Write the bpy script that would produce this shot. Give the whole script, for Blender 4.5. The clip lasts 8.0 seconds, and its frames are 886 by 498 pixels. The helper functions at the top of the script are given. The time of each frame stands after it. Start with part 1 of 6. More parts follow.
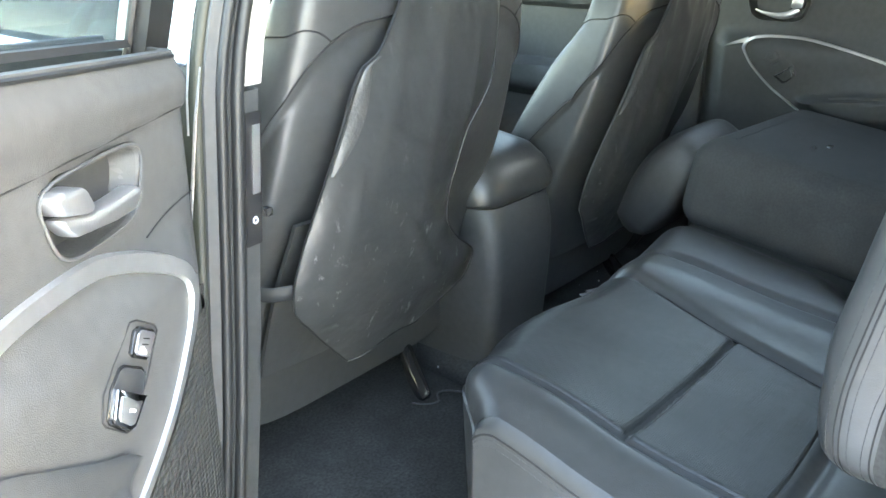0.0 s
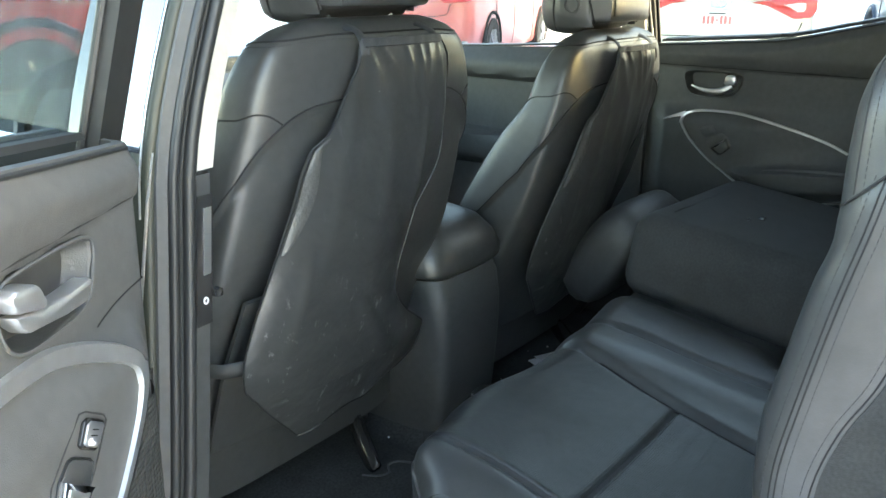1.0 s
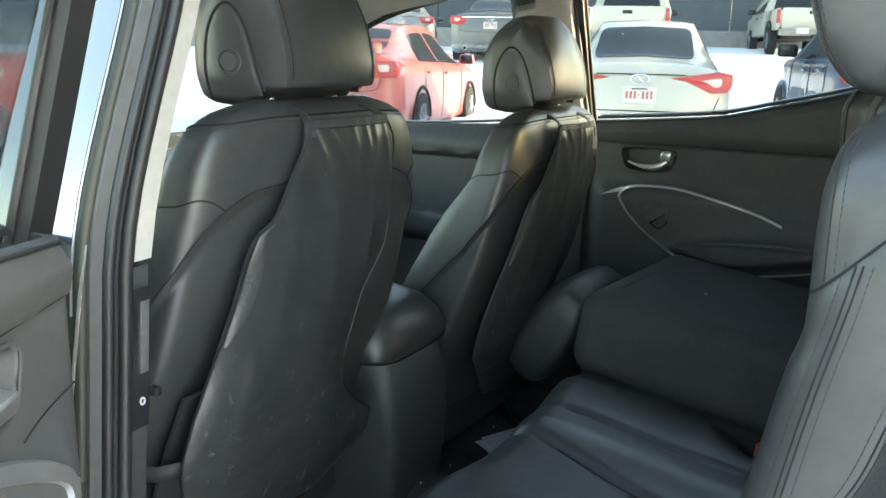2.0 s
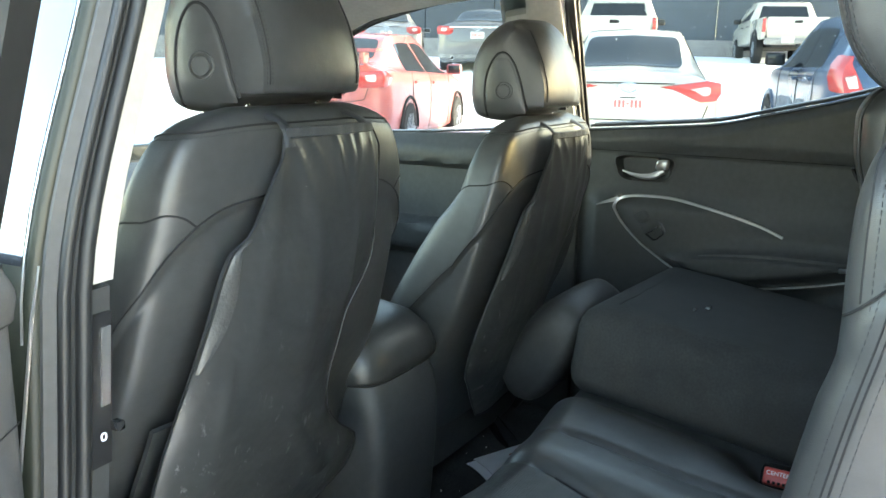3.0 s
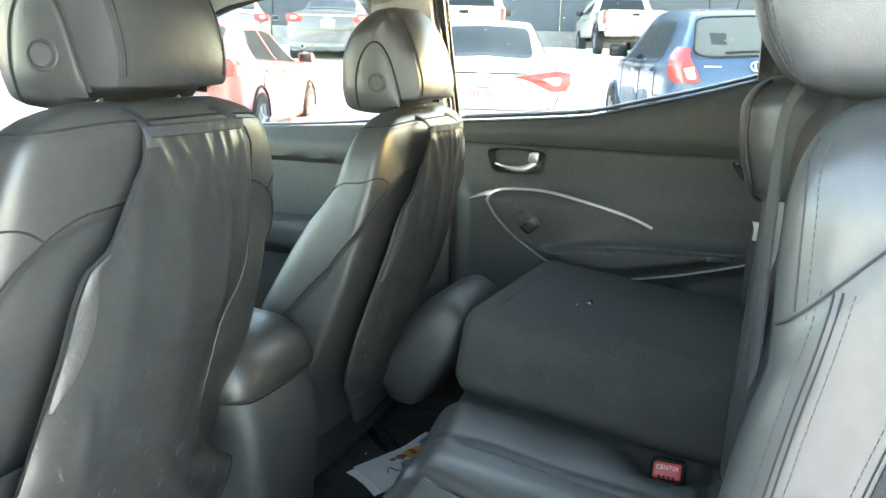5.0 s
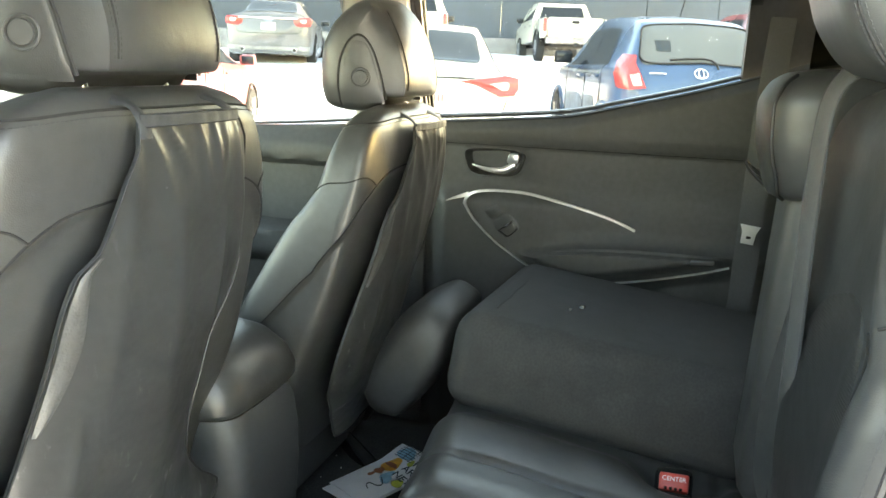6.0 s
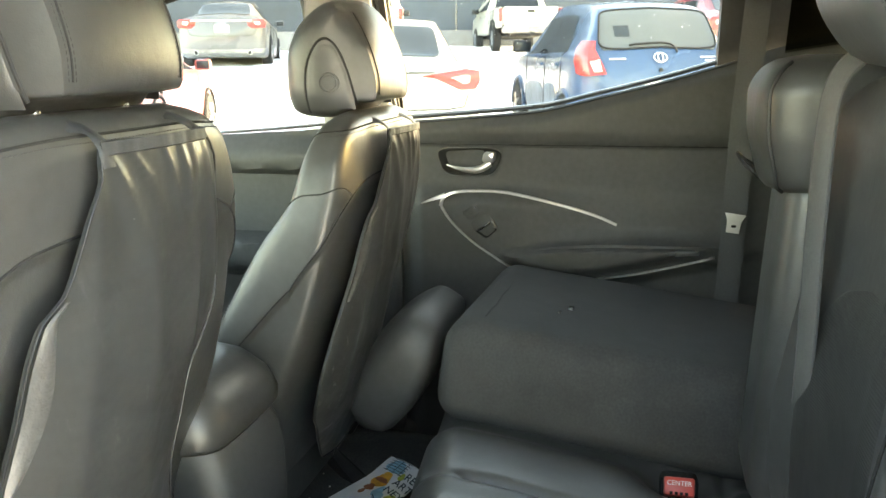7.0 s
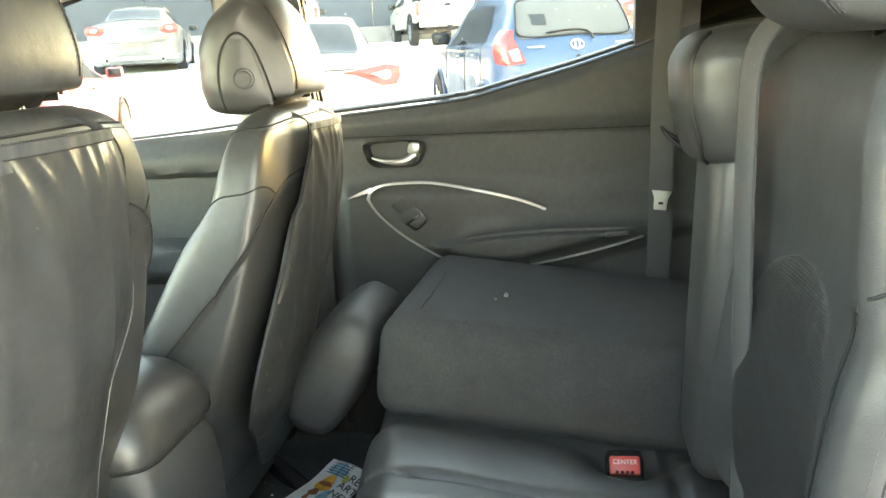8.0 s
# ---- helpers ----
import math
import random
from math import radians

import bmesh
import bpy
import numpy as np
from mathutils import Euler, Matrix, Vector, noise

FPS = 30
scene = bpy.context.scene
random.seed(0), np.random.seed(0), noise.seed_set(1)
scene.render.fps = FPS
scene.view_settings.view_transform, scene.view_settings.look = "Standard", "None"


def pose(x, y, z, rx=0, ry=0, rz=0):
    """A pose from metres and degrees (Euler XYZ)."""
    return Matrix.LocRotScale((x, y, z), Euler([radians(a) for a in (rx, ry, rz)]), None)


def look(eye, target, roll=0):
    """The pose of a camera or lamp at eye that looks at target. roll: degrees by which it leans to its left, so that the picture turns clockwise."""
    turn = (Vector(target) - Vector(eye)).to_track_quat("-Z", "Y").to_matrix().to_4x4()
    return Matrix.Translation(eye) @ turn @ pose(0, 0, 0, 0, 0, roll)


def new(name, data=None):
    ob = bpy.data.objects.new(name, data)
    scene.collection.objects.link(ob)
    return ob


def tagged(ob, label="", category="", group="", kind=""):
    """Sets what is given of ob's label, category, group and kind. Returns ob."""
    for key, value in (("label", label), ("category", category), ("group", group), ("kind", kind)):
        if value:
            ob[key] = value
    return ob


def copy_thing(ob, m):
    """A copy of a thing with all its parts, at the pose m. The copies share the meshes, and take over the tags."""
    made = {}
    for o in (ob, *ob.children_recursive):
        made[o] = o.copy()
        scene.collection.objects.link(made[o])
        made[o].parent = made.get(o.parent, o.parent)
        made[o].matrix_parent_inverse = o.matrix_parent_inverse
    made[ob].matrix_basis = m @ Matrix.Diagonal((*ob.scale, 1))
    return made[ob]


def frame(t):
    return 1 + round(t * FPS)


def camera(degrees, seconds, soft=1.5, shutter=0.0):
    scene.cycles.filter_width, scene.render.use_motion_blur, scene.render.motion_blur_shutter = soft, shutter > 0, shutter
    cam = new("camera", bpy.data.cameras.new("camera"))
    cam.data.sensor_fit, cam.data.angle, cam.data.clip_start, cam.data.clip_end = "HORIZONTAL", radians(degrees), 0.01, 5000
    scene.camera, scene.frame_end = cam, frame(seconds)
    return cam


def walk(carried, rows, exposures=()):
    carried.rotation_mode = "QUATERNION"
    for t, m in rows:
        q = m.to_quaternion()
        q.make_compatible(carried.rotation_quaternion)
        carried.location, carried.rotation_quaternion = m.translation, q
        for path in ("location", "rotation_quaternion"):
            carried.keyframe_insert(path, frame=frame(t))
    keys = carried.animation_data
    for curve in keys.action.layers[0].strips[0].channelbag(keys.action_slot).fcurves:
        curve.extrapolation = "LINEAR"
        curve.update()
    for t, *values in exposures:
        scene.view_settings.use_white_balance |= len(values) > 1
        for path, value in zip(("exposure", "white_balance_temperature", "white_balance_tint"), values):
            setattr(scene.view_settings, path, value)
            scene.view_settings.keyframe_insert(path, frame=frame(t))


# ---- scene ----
cam = camera(55.0, 8.0)
PATH = [
    (0, (-1.287, -0.838, 1.276), (0.158, 0.334, 0.543), 0.2),
    (0.5, (-1.292, -0.845, 1.288), (0.24, 0.278, 0.661), 0.8),
    (1, (-1.297, -0.852, 1.309), (0.251, 0.26, 0.703), 1.0),
    (1.5, (-1.287, -0.837, 1.319), (0.3, 0.259, 0.791), 0.7),
    (2, (-1.277, -0.807, 1.317), (0.395, 0.197, 0.873), 1.2),
    (2.2, (-1.269, -0.796, 1.313), (0.413, 0.198, 0.886), 1.0),
    (3.3, (-1.205, -0.756, 1.308), (0.485, 0.227, 0.888), 1.0),
    (3.5, (-1.209, -0.746, 1.312), (0.475, 0.246, 0.89), 0.9),
    (4, (-1.219, -0.716, 1.299), (0.471, 0.26, 0.861), 1.1),
    (4.5, (-1.203, -0.723, 1.311), (0.511, 0.213, 0.877), 0.5),
    (5, (-1.162, -0.697, 1.31), (0.669, -0.021, 0.872), 1.4),
    (5.2, (-1.154, -0.678, 1.313), (0.698, -0.063, 0.875), 1.8),
    (6.3, (-1.117, -0.566, 1.283), (0.769, -0.056, 0.855), 2.4),
    (6.5, (-1.113, -0.554, 1.287), (0.779, -0.074, 0.849), 2.5),
    (7, (-1.075, -0.556, 1.299), (0.82, -0.089, 0.865), -0.6),
    (7.5, (-1.049, -0.562, 1.31), (0.87, -0.206, 0.871), -2.5),
    (8, (-1.05, -0.552, 1.287), (0.875, -0.242, 0.838), -3.2),
]
walk(cam, [(t, look(eye, target, roll)) for t, eye, target, roll in PATH],
     exposures=[(0.0, 5.27, 7750, 11), (0.5, 5.0, 7700, 9), (1.0, 4.42, 7700, 8), (1.5, 3.74, 7900, 8), (2.0, 3.92, 7850, 7), (3.5, 4.54, 7700, 7), (4.0, 4.17, 7800, 7), (4.5, 5.0, 7950, 8), (5.2, 5.17, 8300, 8), (6.3, 5.12, 9900, 11), (7.0, 5.27, 10200, 11), (8.0, 5.67, 10200, 11)])

# ---- world and sun: low winter sun behind the car, clear sky ----
SUN_AZ, SUN_EL = radians(-58), radians(15.2)
world = bpy.data.worlds.new("world")
scene.world = world
world.use_nodes = True
wn = world.node_tree
sky = wn.nodes.new("ShaderNodeTexSky")
sky.sky_type, sky.sun_disc = "NISHITA", False
sky.sun_elevation, sky.sun_rotation = SUN_EL, math.pi / 2 - SUN_AZ
wn.nodes["Background"].inputs[1].default_value = 0.15
wn.links.new(sky.outputs[0], wn.nodes["Background"].inputs[0])
sun = new("sun", bpy.data.lights.new("sun", "SUN"))
sun.data.energy, sun.data.angle, sun.data.color = 1.75, radians(1.2), (1.0, 0.92, 0.79)
to_sun = Vector((math.cos(SUN_AZ) * math.cos(SUN_EL), math.sin(SUN_AZ) * math.cos(SUN_EL), math.sin(SUN_EL)))
sun.matrix_world = look(to_sun * 40, (0, 0, 0))


# ---- materials ----
def material(name, color, rough=0.5, metal=0.0, grain=0.0, scale=40.0, bump=0.0, bump_scale=300.0, stain=0.0,
             spec=0.5, coat=0.0, kind="noise", vary=0.0, bump2=0.0, bump2_scale=20.0):
    """Principled material with two scales of colour variation and two scales of relief."""
    m = bpy.data.materials.new(name)
    m.use_nodes = True
    nt = m.node_tree
    p = nt.nodes["Principled BSDF"]
    p.inputs["Roughness"].default_value = rough
    p.inputs["Metallic"].default_value = metal
    p.inputs["Specular IOR Level"].default_value = spec
    p.inputs["Coat Weight"].default_value = coat
    p.inputs["Base Color"].default_value = (*color, 1)
    co = nt.nodes.new("ShaderNodeTexCoord")
    if grain or stain or vary:
        n1 = nt.nodes.new("ShaderNodeTexNoise")
        n1.inputs["Scale"].default_value = scale
        n1.inputs["Detail"].default_value = 6
        nt.links.new(co.outputs["Object"], n1.inputs["Vector"])
        n2 = nt.nodes.new("ShaderNodeTexNoise")
        n2.inputs["Scale"].default_value = scale * 0.09
        n2.inputs["Detail"].default_value = 4
        nt.links.new(co.outputs["Object"], n2.inputs["Vector"])
        amount = None
        for src, k in ((n1, grain), (n2, stain)):
            r = nt.nodes.new("ShaderNodeMapRange")
            r.inputs["From Min"].default_value, r.inputs["From Max"].default_value = 0.3, 0.7
            r.inputs["To Min"].default_value, r.inputs["To Max"].default_value = 1 - k, 1 + k
            nt.links.new(src.outputs["Fac"], r.inputs["Value"])
            if amount is None:
                amount = r
            else:
                mul = nt.nodes.new("ShaderNodeMath")
                mul.operation = "MULTIPLY"
                nt.links.new(amount.outputs[0], mul.inputs[0])
                nt.links.new(r.outputs[0], mul.inputs[1])
                amount = mul
        mix = nt.nodes.new("ShaderNodeVectorMath")
        mix.operation = "SCALE"
        mix.inputs[0].default_value = color
        nt.links.new(amount.outputs[0], mix.inputs["Scale"])
        nt.links.new(mix.outputs[0], p.inputs["Base Color"])
        rr = nt.nodes.new("ShaderNodeMapRange")
        rr.inputs["To Min"].default_value, rr.inputs["To Max"].default_value = max(0.02, rough - 0.08), min(1, rough + 0.08)
        nt.links.new(n2.outputs["Fac"], rr.inputs["Value"])
        nt.links.new(rr.outputs[0], p.inputs["Roughness"])
    last = None
    for strength, bs in ((bump, bump_scale), (bump2, bump2_scale)):
        if not strength:
            continue
        if kind == "voronoi" and bs == bump_scale:
            tex = nt.nodes.new("ShaderNodeTexVoronoi")
            tex.inputs["Scale"].default_value = bs
            out = tex.outputs["Distance"]
        else:
            tex = nt.nodes.new("ShaderNodeTexNoise")
            tex.inputs["Scale"].default_value = bs
            tex.inputs["Detail"].default_value = 3
            out = tex.outputs["Fac"]
        nt.links.new(co.outputs["Object"], tex.inputs["Vector"])
        b = nt.nodes.new("ShaderNodeBump")
        b.inputs["Strength"].default_value = strength
        b.inputs["Distance"].default_value = 0.6 / bs
        nt.links.new(out, b.inputs["Height"])
        if last:
            nt.links.new(last.outputs[0], b.inputs["Normal"])
        last = b
    if last:
        nt.links.new(last.outputs[0], p.inputs["Normal"])
    return m


def pane_material(name, tint, gloss=0.03):
    """A thin pane: clear tinted with a mirror-like skin that grows at glancing angles."""
    m = bpy.data.materials.new(name)
    m.use_nodes = True
    nt = m.node_tree
    nt.nodes.remove(nt.nodes["Principled BSDF"])
    tr = nt.nodes.new("ShaderNodeBsdfTransparent")
    tr.inputs[0].default_value = (*tint, 1)
    gl = nt.nodes.new("ShaderNodeBsdfGlossy")
    gl.inputs["Roughness"].default_value = gloss
    lw = nt.nodes.new("ShaderNodeLayerWeight")
    lw.inputs["Blend"].default_value = 0.5
    pw = nt.nodes.new("ShaderNodeMath")
    pw.operation = "POWER"
    pw.inputs[1].default_value = 5
    nt.links.new(lw.outputs["Facing"], pw.inputs[0])
    fr = nt.nodes.new("ShaderNodeMapRange")
    fr.inputs["To Min"].default_value, fr.inputs["To Max"].default_value = 0.018, 0.5
    nt.links.new(pw.outputs[0], fr.inputs["Value"])
    mx = nt.nodes.new("ShaderNodeMixShader")
    nt.links.new(fr.outputs[0], mx.inputs[0])
    nt.links.new(tr.outputs[0], mx.inputs[1])
    nt.links.new(gl.outputs[0], mx.inputs[2])
    nt.links.new(mx.outputs[0], nt.nodes["Material Output"].inputs[0])
    return m


def even(m, randomness=0.0):
    """Sets a material's cells in regular rows, as punched or woven."""
    for n in m.node_tree.nodes:
        if n.type == "TEX_VORONOI":
            n.inputs["Randomness"].default_value = randomness
    return m


def dusted(m, colour, scale, low, high, amount=1.0, reach=None, stretch=(1, 1, 1)):
    """Adds pale specks and scuffs over a material's colour."""
    nt = m.node_tree
    p = nt.nodes["Principled BSDF"]
    co = nt.nodes.new("ShaderNodeTexCoord")
    n = nt.nodes.new("ShaderNodeTexNoise")
    n.inputs["Scale"].default_value, n.inputs["Detail"].default_value, n.inputs["Roughness"].default_value = scale, 8, 0.7
    mp = nt.nodes.new("ShaderNodeMapping")
    mp.inputs["Scale"].default_value = stretch
    nt.links.new(co.outputs["Object"], mp.inputs["Vector"])
    nt.links.new(mp.outputs[0], n.inputs["Vector"])
    r = nt.nodes.new("ShaderNodeMapRange")
    r.inputs["From Min"].default_value, r.inputs["From Max"].default_value = low, high
    r.inputs["To Max"].default_value = amount
    nt.links.new(n.outputs["Fac"], r.inputs["Value"])
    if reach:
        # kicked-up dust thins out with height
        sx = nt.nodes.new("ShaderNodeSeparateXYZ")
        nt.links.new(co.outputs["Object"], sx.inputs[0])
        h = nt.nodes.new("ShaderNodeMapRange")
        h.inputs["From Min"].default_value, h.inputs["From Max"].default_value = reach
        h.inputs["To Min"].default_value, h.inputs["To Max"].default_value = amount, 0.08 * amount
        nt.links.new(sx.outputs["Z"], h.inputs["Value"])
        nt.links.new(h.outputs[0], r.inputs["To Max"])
    mx = nt.nodes.new("ShaderNodeMix")
    mx.data_type = "RGBA"
    mx.inputs["B"].default_value = (*colour, 1)
    old = p.inputs["Base Color"]
    if old.is_linked:
        nt.links.new(old.links[0].from_socket, mx.inputs["A"])
    else:
        mx.inputs["A"].default_value = old.default_value
    nt.links.new(r.outputs[0], mx.inputs["Factor"])
    nt.links.new(mx.outputs["Result"], p.inputs["Base Color"])
    return m


# one belt's webbing in a pale and a bluish copy, light in the colours
WEB_LIT = material("lit_webbing", (0.085, 0.085, 0.083), 0.6, grain=0.15, scale=300, bump=0.4, bump_scale=900)
WEB_BLUE = material("blue_grey_webbing", (0.040, 0.047, 0.050), 0.5, grain=0.15, scale=300, bump=0.4, bump_scale=900)
LEATHER = material("black_leather", (0.043, 0.044, 0.044), 0.38, grain=0.10, stain=0.16, scale=60, spec=0.60, bump=0.12, bump_scale=700, bump2=0.05, bump2_scale=25, kind="voronoi")
PERFORATED = material("perforated_leather", (0.026, 0.027, 0.027), 0.40, grain=0.1, stain=0.10, scale=60, spec=0.48, bump=0.30, bump_scale=330, kind="voronoi", bump2=0.06, bump2_scale=22)
even(PERFORATED)
SEAM = material("seam_thread", (0.012, 0.012, 0.013), 0.8)
STITCH = material("grey_stitch", (0.050, 0.050, 0.052), 0.75)
VINYL = material("vinyl_mat", (0.034, 0.035, 0.035), 0.32, grain=0.12, stain=0.20, scale=24, spec=0.55, bump=0.08, bump_scale=700, bump2=0.10, bump2_scale=14)
VINYL_BACK = material("vinyl_reverse", (0.075, 0.074, 0.072), 0.42, grain=0.1, stain=0.2, scale=40, bump2=0.3, bump2_scale=60)
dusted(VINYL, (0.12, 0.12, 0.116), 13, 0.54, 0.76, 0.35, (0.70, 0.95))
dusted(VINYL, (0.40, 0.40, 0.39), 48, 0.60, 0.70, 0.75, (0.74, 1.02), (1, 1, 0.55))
dusted(VINYL, (0.40, 0.40, 0.38), 190, 0.69, 0.74, 0.6)
WEB = material("webbing", (0.035, 0.037, 0.04), 0.55, grain=0.15, scale=300, bump=0.4, bump_scale=900)
PLASTIC = material("dark_plastic", (0.047, 0.048, 0.048), 0.50, grain=0.12, stain=0.12, scale=80, bump=0.35, bump_scale=1100, kind="voronoi")
# paler copy of the dark plastic, with the open door's daylight in the colour
PANEL = material("pale_door_plastic", (0.062, 0.062, 0.061), 0.58, grain=0.10, stain=0.12, scale=70, bump=0.35, bump_scale=1000, kind="voronoi")
GLOSSY = material("gloss_plastic", (0.02, 0.02, 0.021), 0.22, grain=0.1, scale=50)
SATIN = material("satin_silver", (0.55, 0.55, 0.55), 0.33, metal=0.85, grain=0.05, stain=0.08, scale=60)
BRUSHED = material("brushed_steel", (0.70, 0.70, 0.69), 0.45, metal=0.45, grain=0.05, scale=80)
CHROME = material("chrome", (0.75, 0.75, 0.76), 0.12, metal=1.0)
CARPET = material("carpet", (0.030, 0.031, 0.031), 0.95, grain=0.5, stain=0.3, scale=220, bump=0.9, bump_scale=700)
dusted(CARPET, (0.16, 0.16, 0.16), 120, 0.70, 0.76, 0.6)
FELT = material("seat_carpet", (0.033, 0.034, 0.034), 0.92, grain=0.2, stain=0.2, scale=260, bump=0.7, bump_scale=900)
BEIGE = material("light_trim", (0.40, 0.38, 0.34), 0.75, grain=0.06, stain=0.08, scale=90, bump=0.25, bump_scale=800)
RUBBER = material("rubber_seal", (0.015, 0.016, 0.0165), 0.5, grain=0.15, stain=0.15, scale=60)
CARPAINT = material("dark_green_paint", (0.014, 0.017, 0.013), 0.25, grain=0.05, stain=0.25, scale=25, coat=0.6)
JAMB = material("dull_green_paint", (0.015, 0.018, 0.013), 0.36, grain=0.08, stain=0.25, scale=25, spec=0.35)
RED_PLASTIC = material("red_button", (0.55, 0.055, 0.04), 0.42, grain=0.1, scale=60)
WHITE_MARK = material("white_marking", (0.75, 0.75, 0.75), 0.6)
PAPER = material("paper", (0.78, 0.78, 0.80), 0.7, grain=0.04, stain=0.05, scale=30)
SNOW = material("snow", (0.88, 0.89, 0.92), 0.85, grain=0.08, stain=0.12, scale=1.6, bump=0.8, bump_scale=2.5, bump2=0.5, bump2_scale=11)
PANE = pane_material("clear_pane", (0.65, 0.675, 0.665))
TINT = pane_material("tinted_pane", (0.07, 0.068, 0.055))
# warm tint that colours the sun patch on the passenger seat's shoulder
TINT_PATCH = pane_material("sun_patch_pane", (0.31, 0.295, 0.22))
DARKPANE = material("dark_glass", (0.02, 0.023, 0.026), 0.08, spec=0.4)
BLACKGLASS = material("black_gloss_panel", (0.02, 0.022, 0.024), 0.03, spec=0.6, coat=1.0)
PANEGREY = material("grey_glass", (0.035, 0.040, 0.042), 0.10, spec=0.35, stain=0.3, scale=8)


# ---- mesh helpers ----
def part(name, bm, mat, parent, label="", smooth=True):
    """Links a bmesh, in world coordinates, as one mesh object under a thing or a part."""
    bmesh.ops.recalc_face_normals(bm, faces=bm.faces)
    me = bpy.data.meshes.new(name)
    bm.to_mesh(me)
    bm.free()
    me.materials.append(mat)
    if smooth:
        for f in me.polygons:
            f.use_smooth = True
        me.set_sharp_from_angle(angle=radians(42))
    ob = new(name, me)
    if parent is not None:
        ob.parent = parent
        base = Vector(parent.get("base", (0, 0, 0)))
        ob.matrix_parent_inverse = Matrix.Translation(-base)
    if label:
        tagged(ob, label=label)
    return ob


def thing(name, base, label, category, group="", kind=""):
    """An Empty at the thing's base that parents its parts."""
    e = new(name)
    e.empty_display_size = 0.05
    e.location = base
    e["base"] = tuple(base)
    return tagged(e, label=label, category=category, group=group, kind=kind)


def solid(name, bm, mat, label, category, group="", kind="", smooth=True):
    ob = part(name, bm, mat, None, "", smooth)
    return tagged(ob, label=label, category=category, group=group, kind=kind)


def rbox(c, s, r=0.01, seg=2, rot=None, bm=None):
    """A box with rounded edges; rot: a Matrix about its middle."""
    bm = bm or bmesh.new()
    one = bmesh.new()
    bmesh.ops.create_cube(one, size=1)
    bmesh.ops.scale(one, vec=s, verts=one.verts)
    if r:
        bmesh.ops.bevel(one, geom=one.edges[:], offset=r, segments=seg, profile=0.5, affect="EDGES")
    m = Matrix.Translation(c) @ (rot.to_4x4() if rot else Matrix())
    bmesh.ops.transform(one, matrix=m, verts=one.verts)
    add(bm, one)
    return bm


def add(bm, one):
    """Moves the geometry of one into bm."""
    old = {v: bm.verts.new(v.co) for v in one.verts}
    for f in one.faces:
        try:
            bm.faces.new([old[v] for v in f.verts])
        except ValueError:
            pass
    one.free()
    return bm


def spline(points, n):
    """n + 1 points along a smooth curve through the given ones."""
    p = [Vector(q) for q in points]
    out = []
    for i in range(n + 1):
        t = i / n * (len(p) - 1)
        k = min(int(t), len(p) - 2)
        f = t - k
        a, b, c, d = p[max(k - 1, 0)], p[k], p[k + 1], p[min(k + 2, len(p) - 1)]
        out.append(0.5 * (2 * b + (c - a) * f + (2 * a - 5 * b + 4 * c - d) * f * f + (3 * b - a - 3 * c + d) * f ** 3))
    return out


def lerp_table(table, x):
    """Smooth values from rows (key, values...), keys rising: a cubic that does not overshoot."""
    if x <= table[0][0]:
        return table[0][1:]
    if x >= table[-1][0]:
        return table[-1][1:]
    k = next(i for i in range(len(table) - 1) if x <= table[i + 1][0])
    a, b = table[k], table[k + 1]
    p, n = table[max(k - 1, 0)], table[min(k + 2, len(table) - 1)]
    h = b[0] - a[0]
    f = (x - a[0]) / h
    out = []
    for i in range(1, len(a)):
        m = (b[i] - a[i]) / h
        m0 = (a[i] - p[i]) / (a[0] - p[0]) if k > 0 else m
        m1 = (n[i] - b[i]) / (n[0] - b[0]) if k + 2 < len(table) else m
        t0 = 0.0 if m0 * m <= 0 else 2 * m0 * m / (m0 + m)
        t1 = 0.0 if m1 * m <= 0 else 2 * m1 * m / (m1 + m)
        out.append((2 * f ** 3 - 3 * f * f + 1) * a[i] + (f ** 3 - 2 * f * f + f) * h * t0 + (3 * f * f - 2 * f ** 3) * b[i] + (f ** 3 - f * f) * h * t1)
    return tuple(out)


def step(a, b, x):
    f = min(1, max(0, (x - a) / (b - a)))
    return f * f * (3 - 2 * f)


def tube(points, r, n=8, bm=None, flat=1.0, closed=False):
    """A round (or flattened) cord along points."""
    bm = bm or bmesh.new()
    pts = [Vector(p) for p in points]
    rings, side = [], None
    for i, p in enumerate(pts):
        a, b = pts[max(i - 1, 0)], pts[min(i + 1, len(pts) - 1)]
        d = (b - a).normalized()
        ref = side if side is not None else (Vector((0, 0, 1)) if abs(d.z) < 0.9 else Vector((1, 0, 0)))
        e1 = (ref - d * ref.dot(d)).normalized()
        side = e1
        e2 = d.cross(e1)
        rr = r[i] if isinstance(r, (list, tuple)) else r
        rings.append([bm.verts.new(p + (e1 * math.cos(2 * math.pi * k / n) + e2 * math.sin(2 * math.pi * k / n) * flat) * rr) for k in range(n)])
    for a, b in zip(rings, rings[1:]):
        for k in range(n):
            bm.faces.new((a[k], a[(k + 1) % n], b[(k + 1) % n], b[k]))
    bm.faces.new(rings[0])
    bm.faces.new(rings[-1][::-1])
    return bm


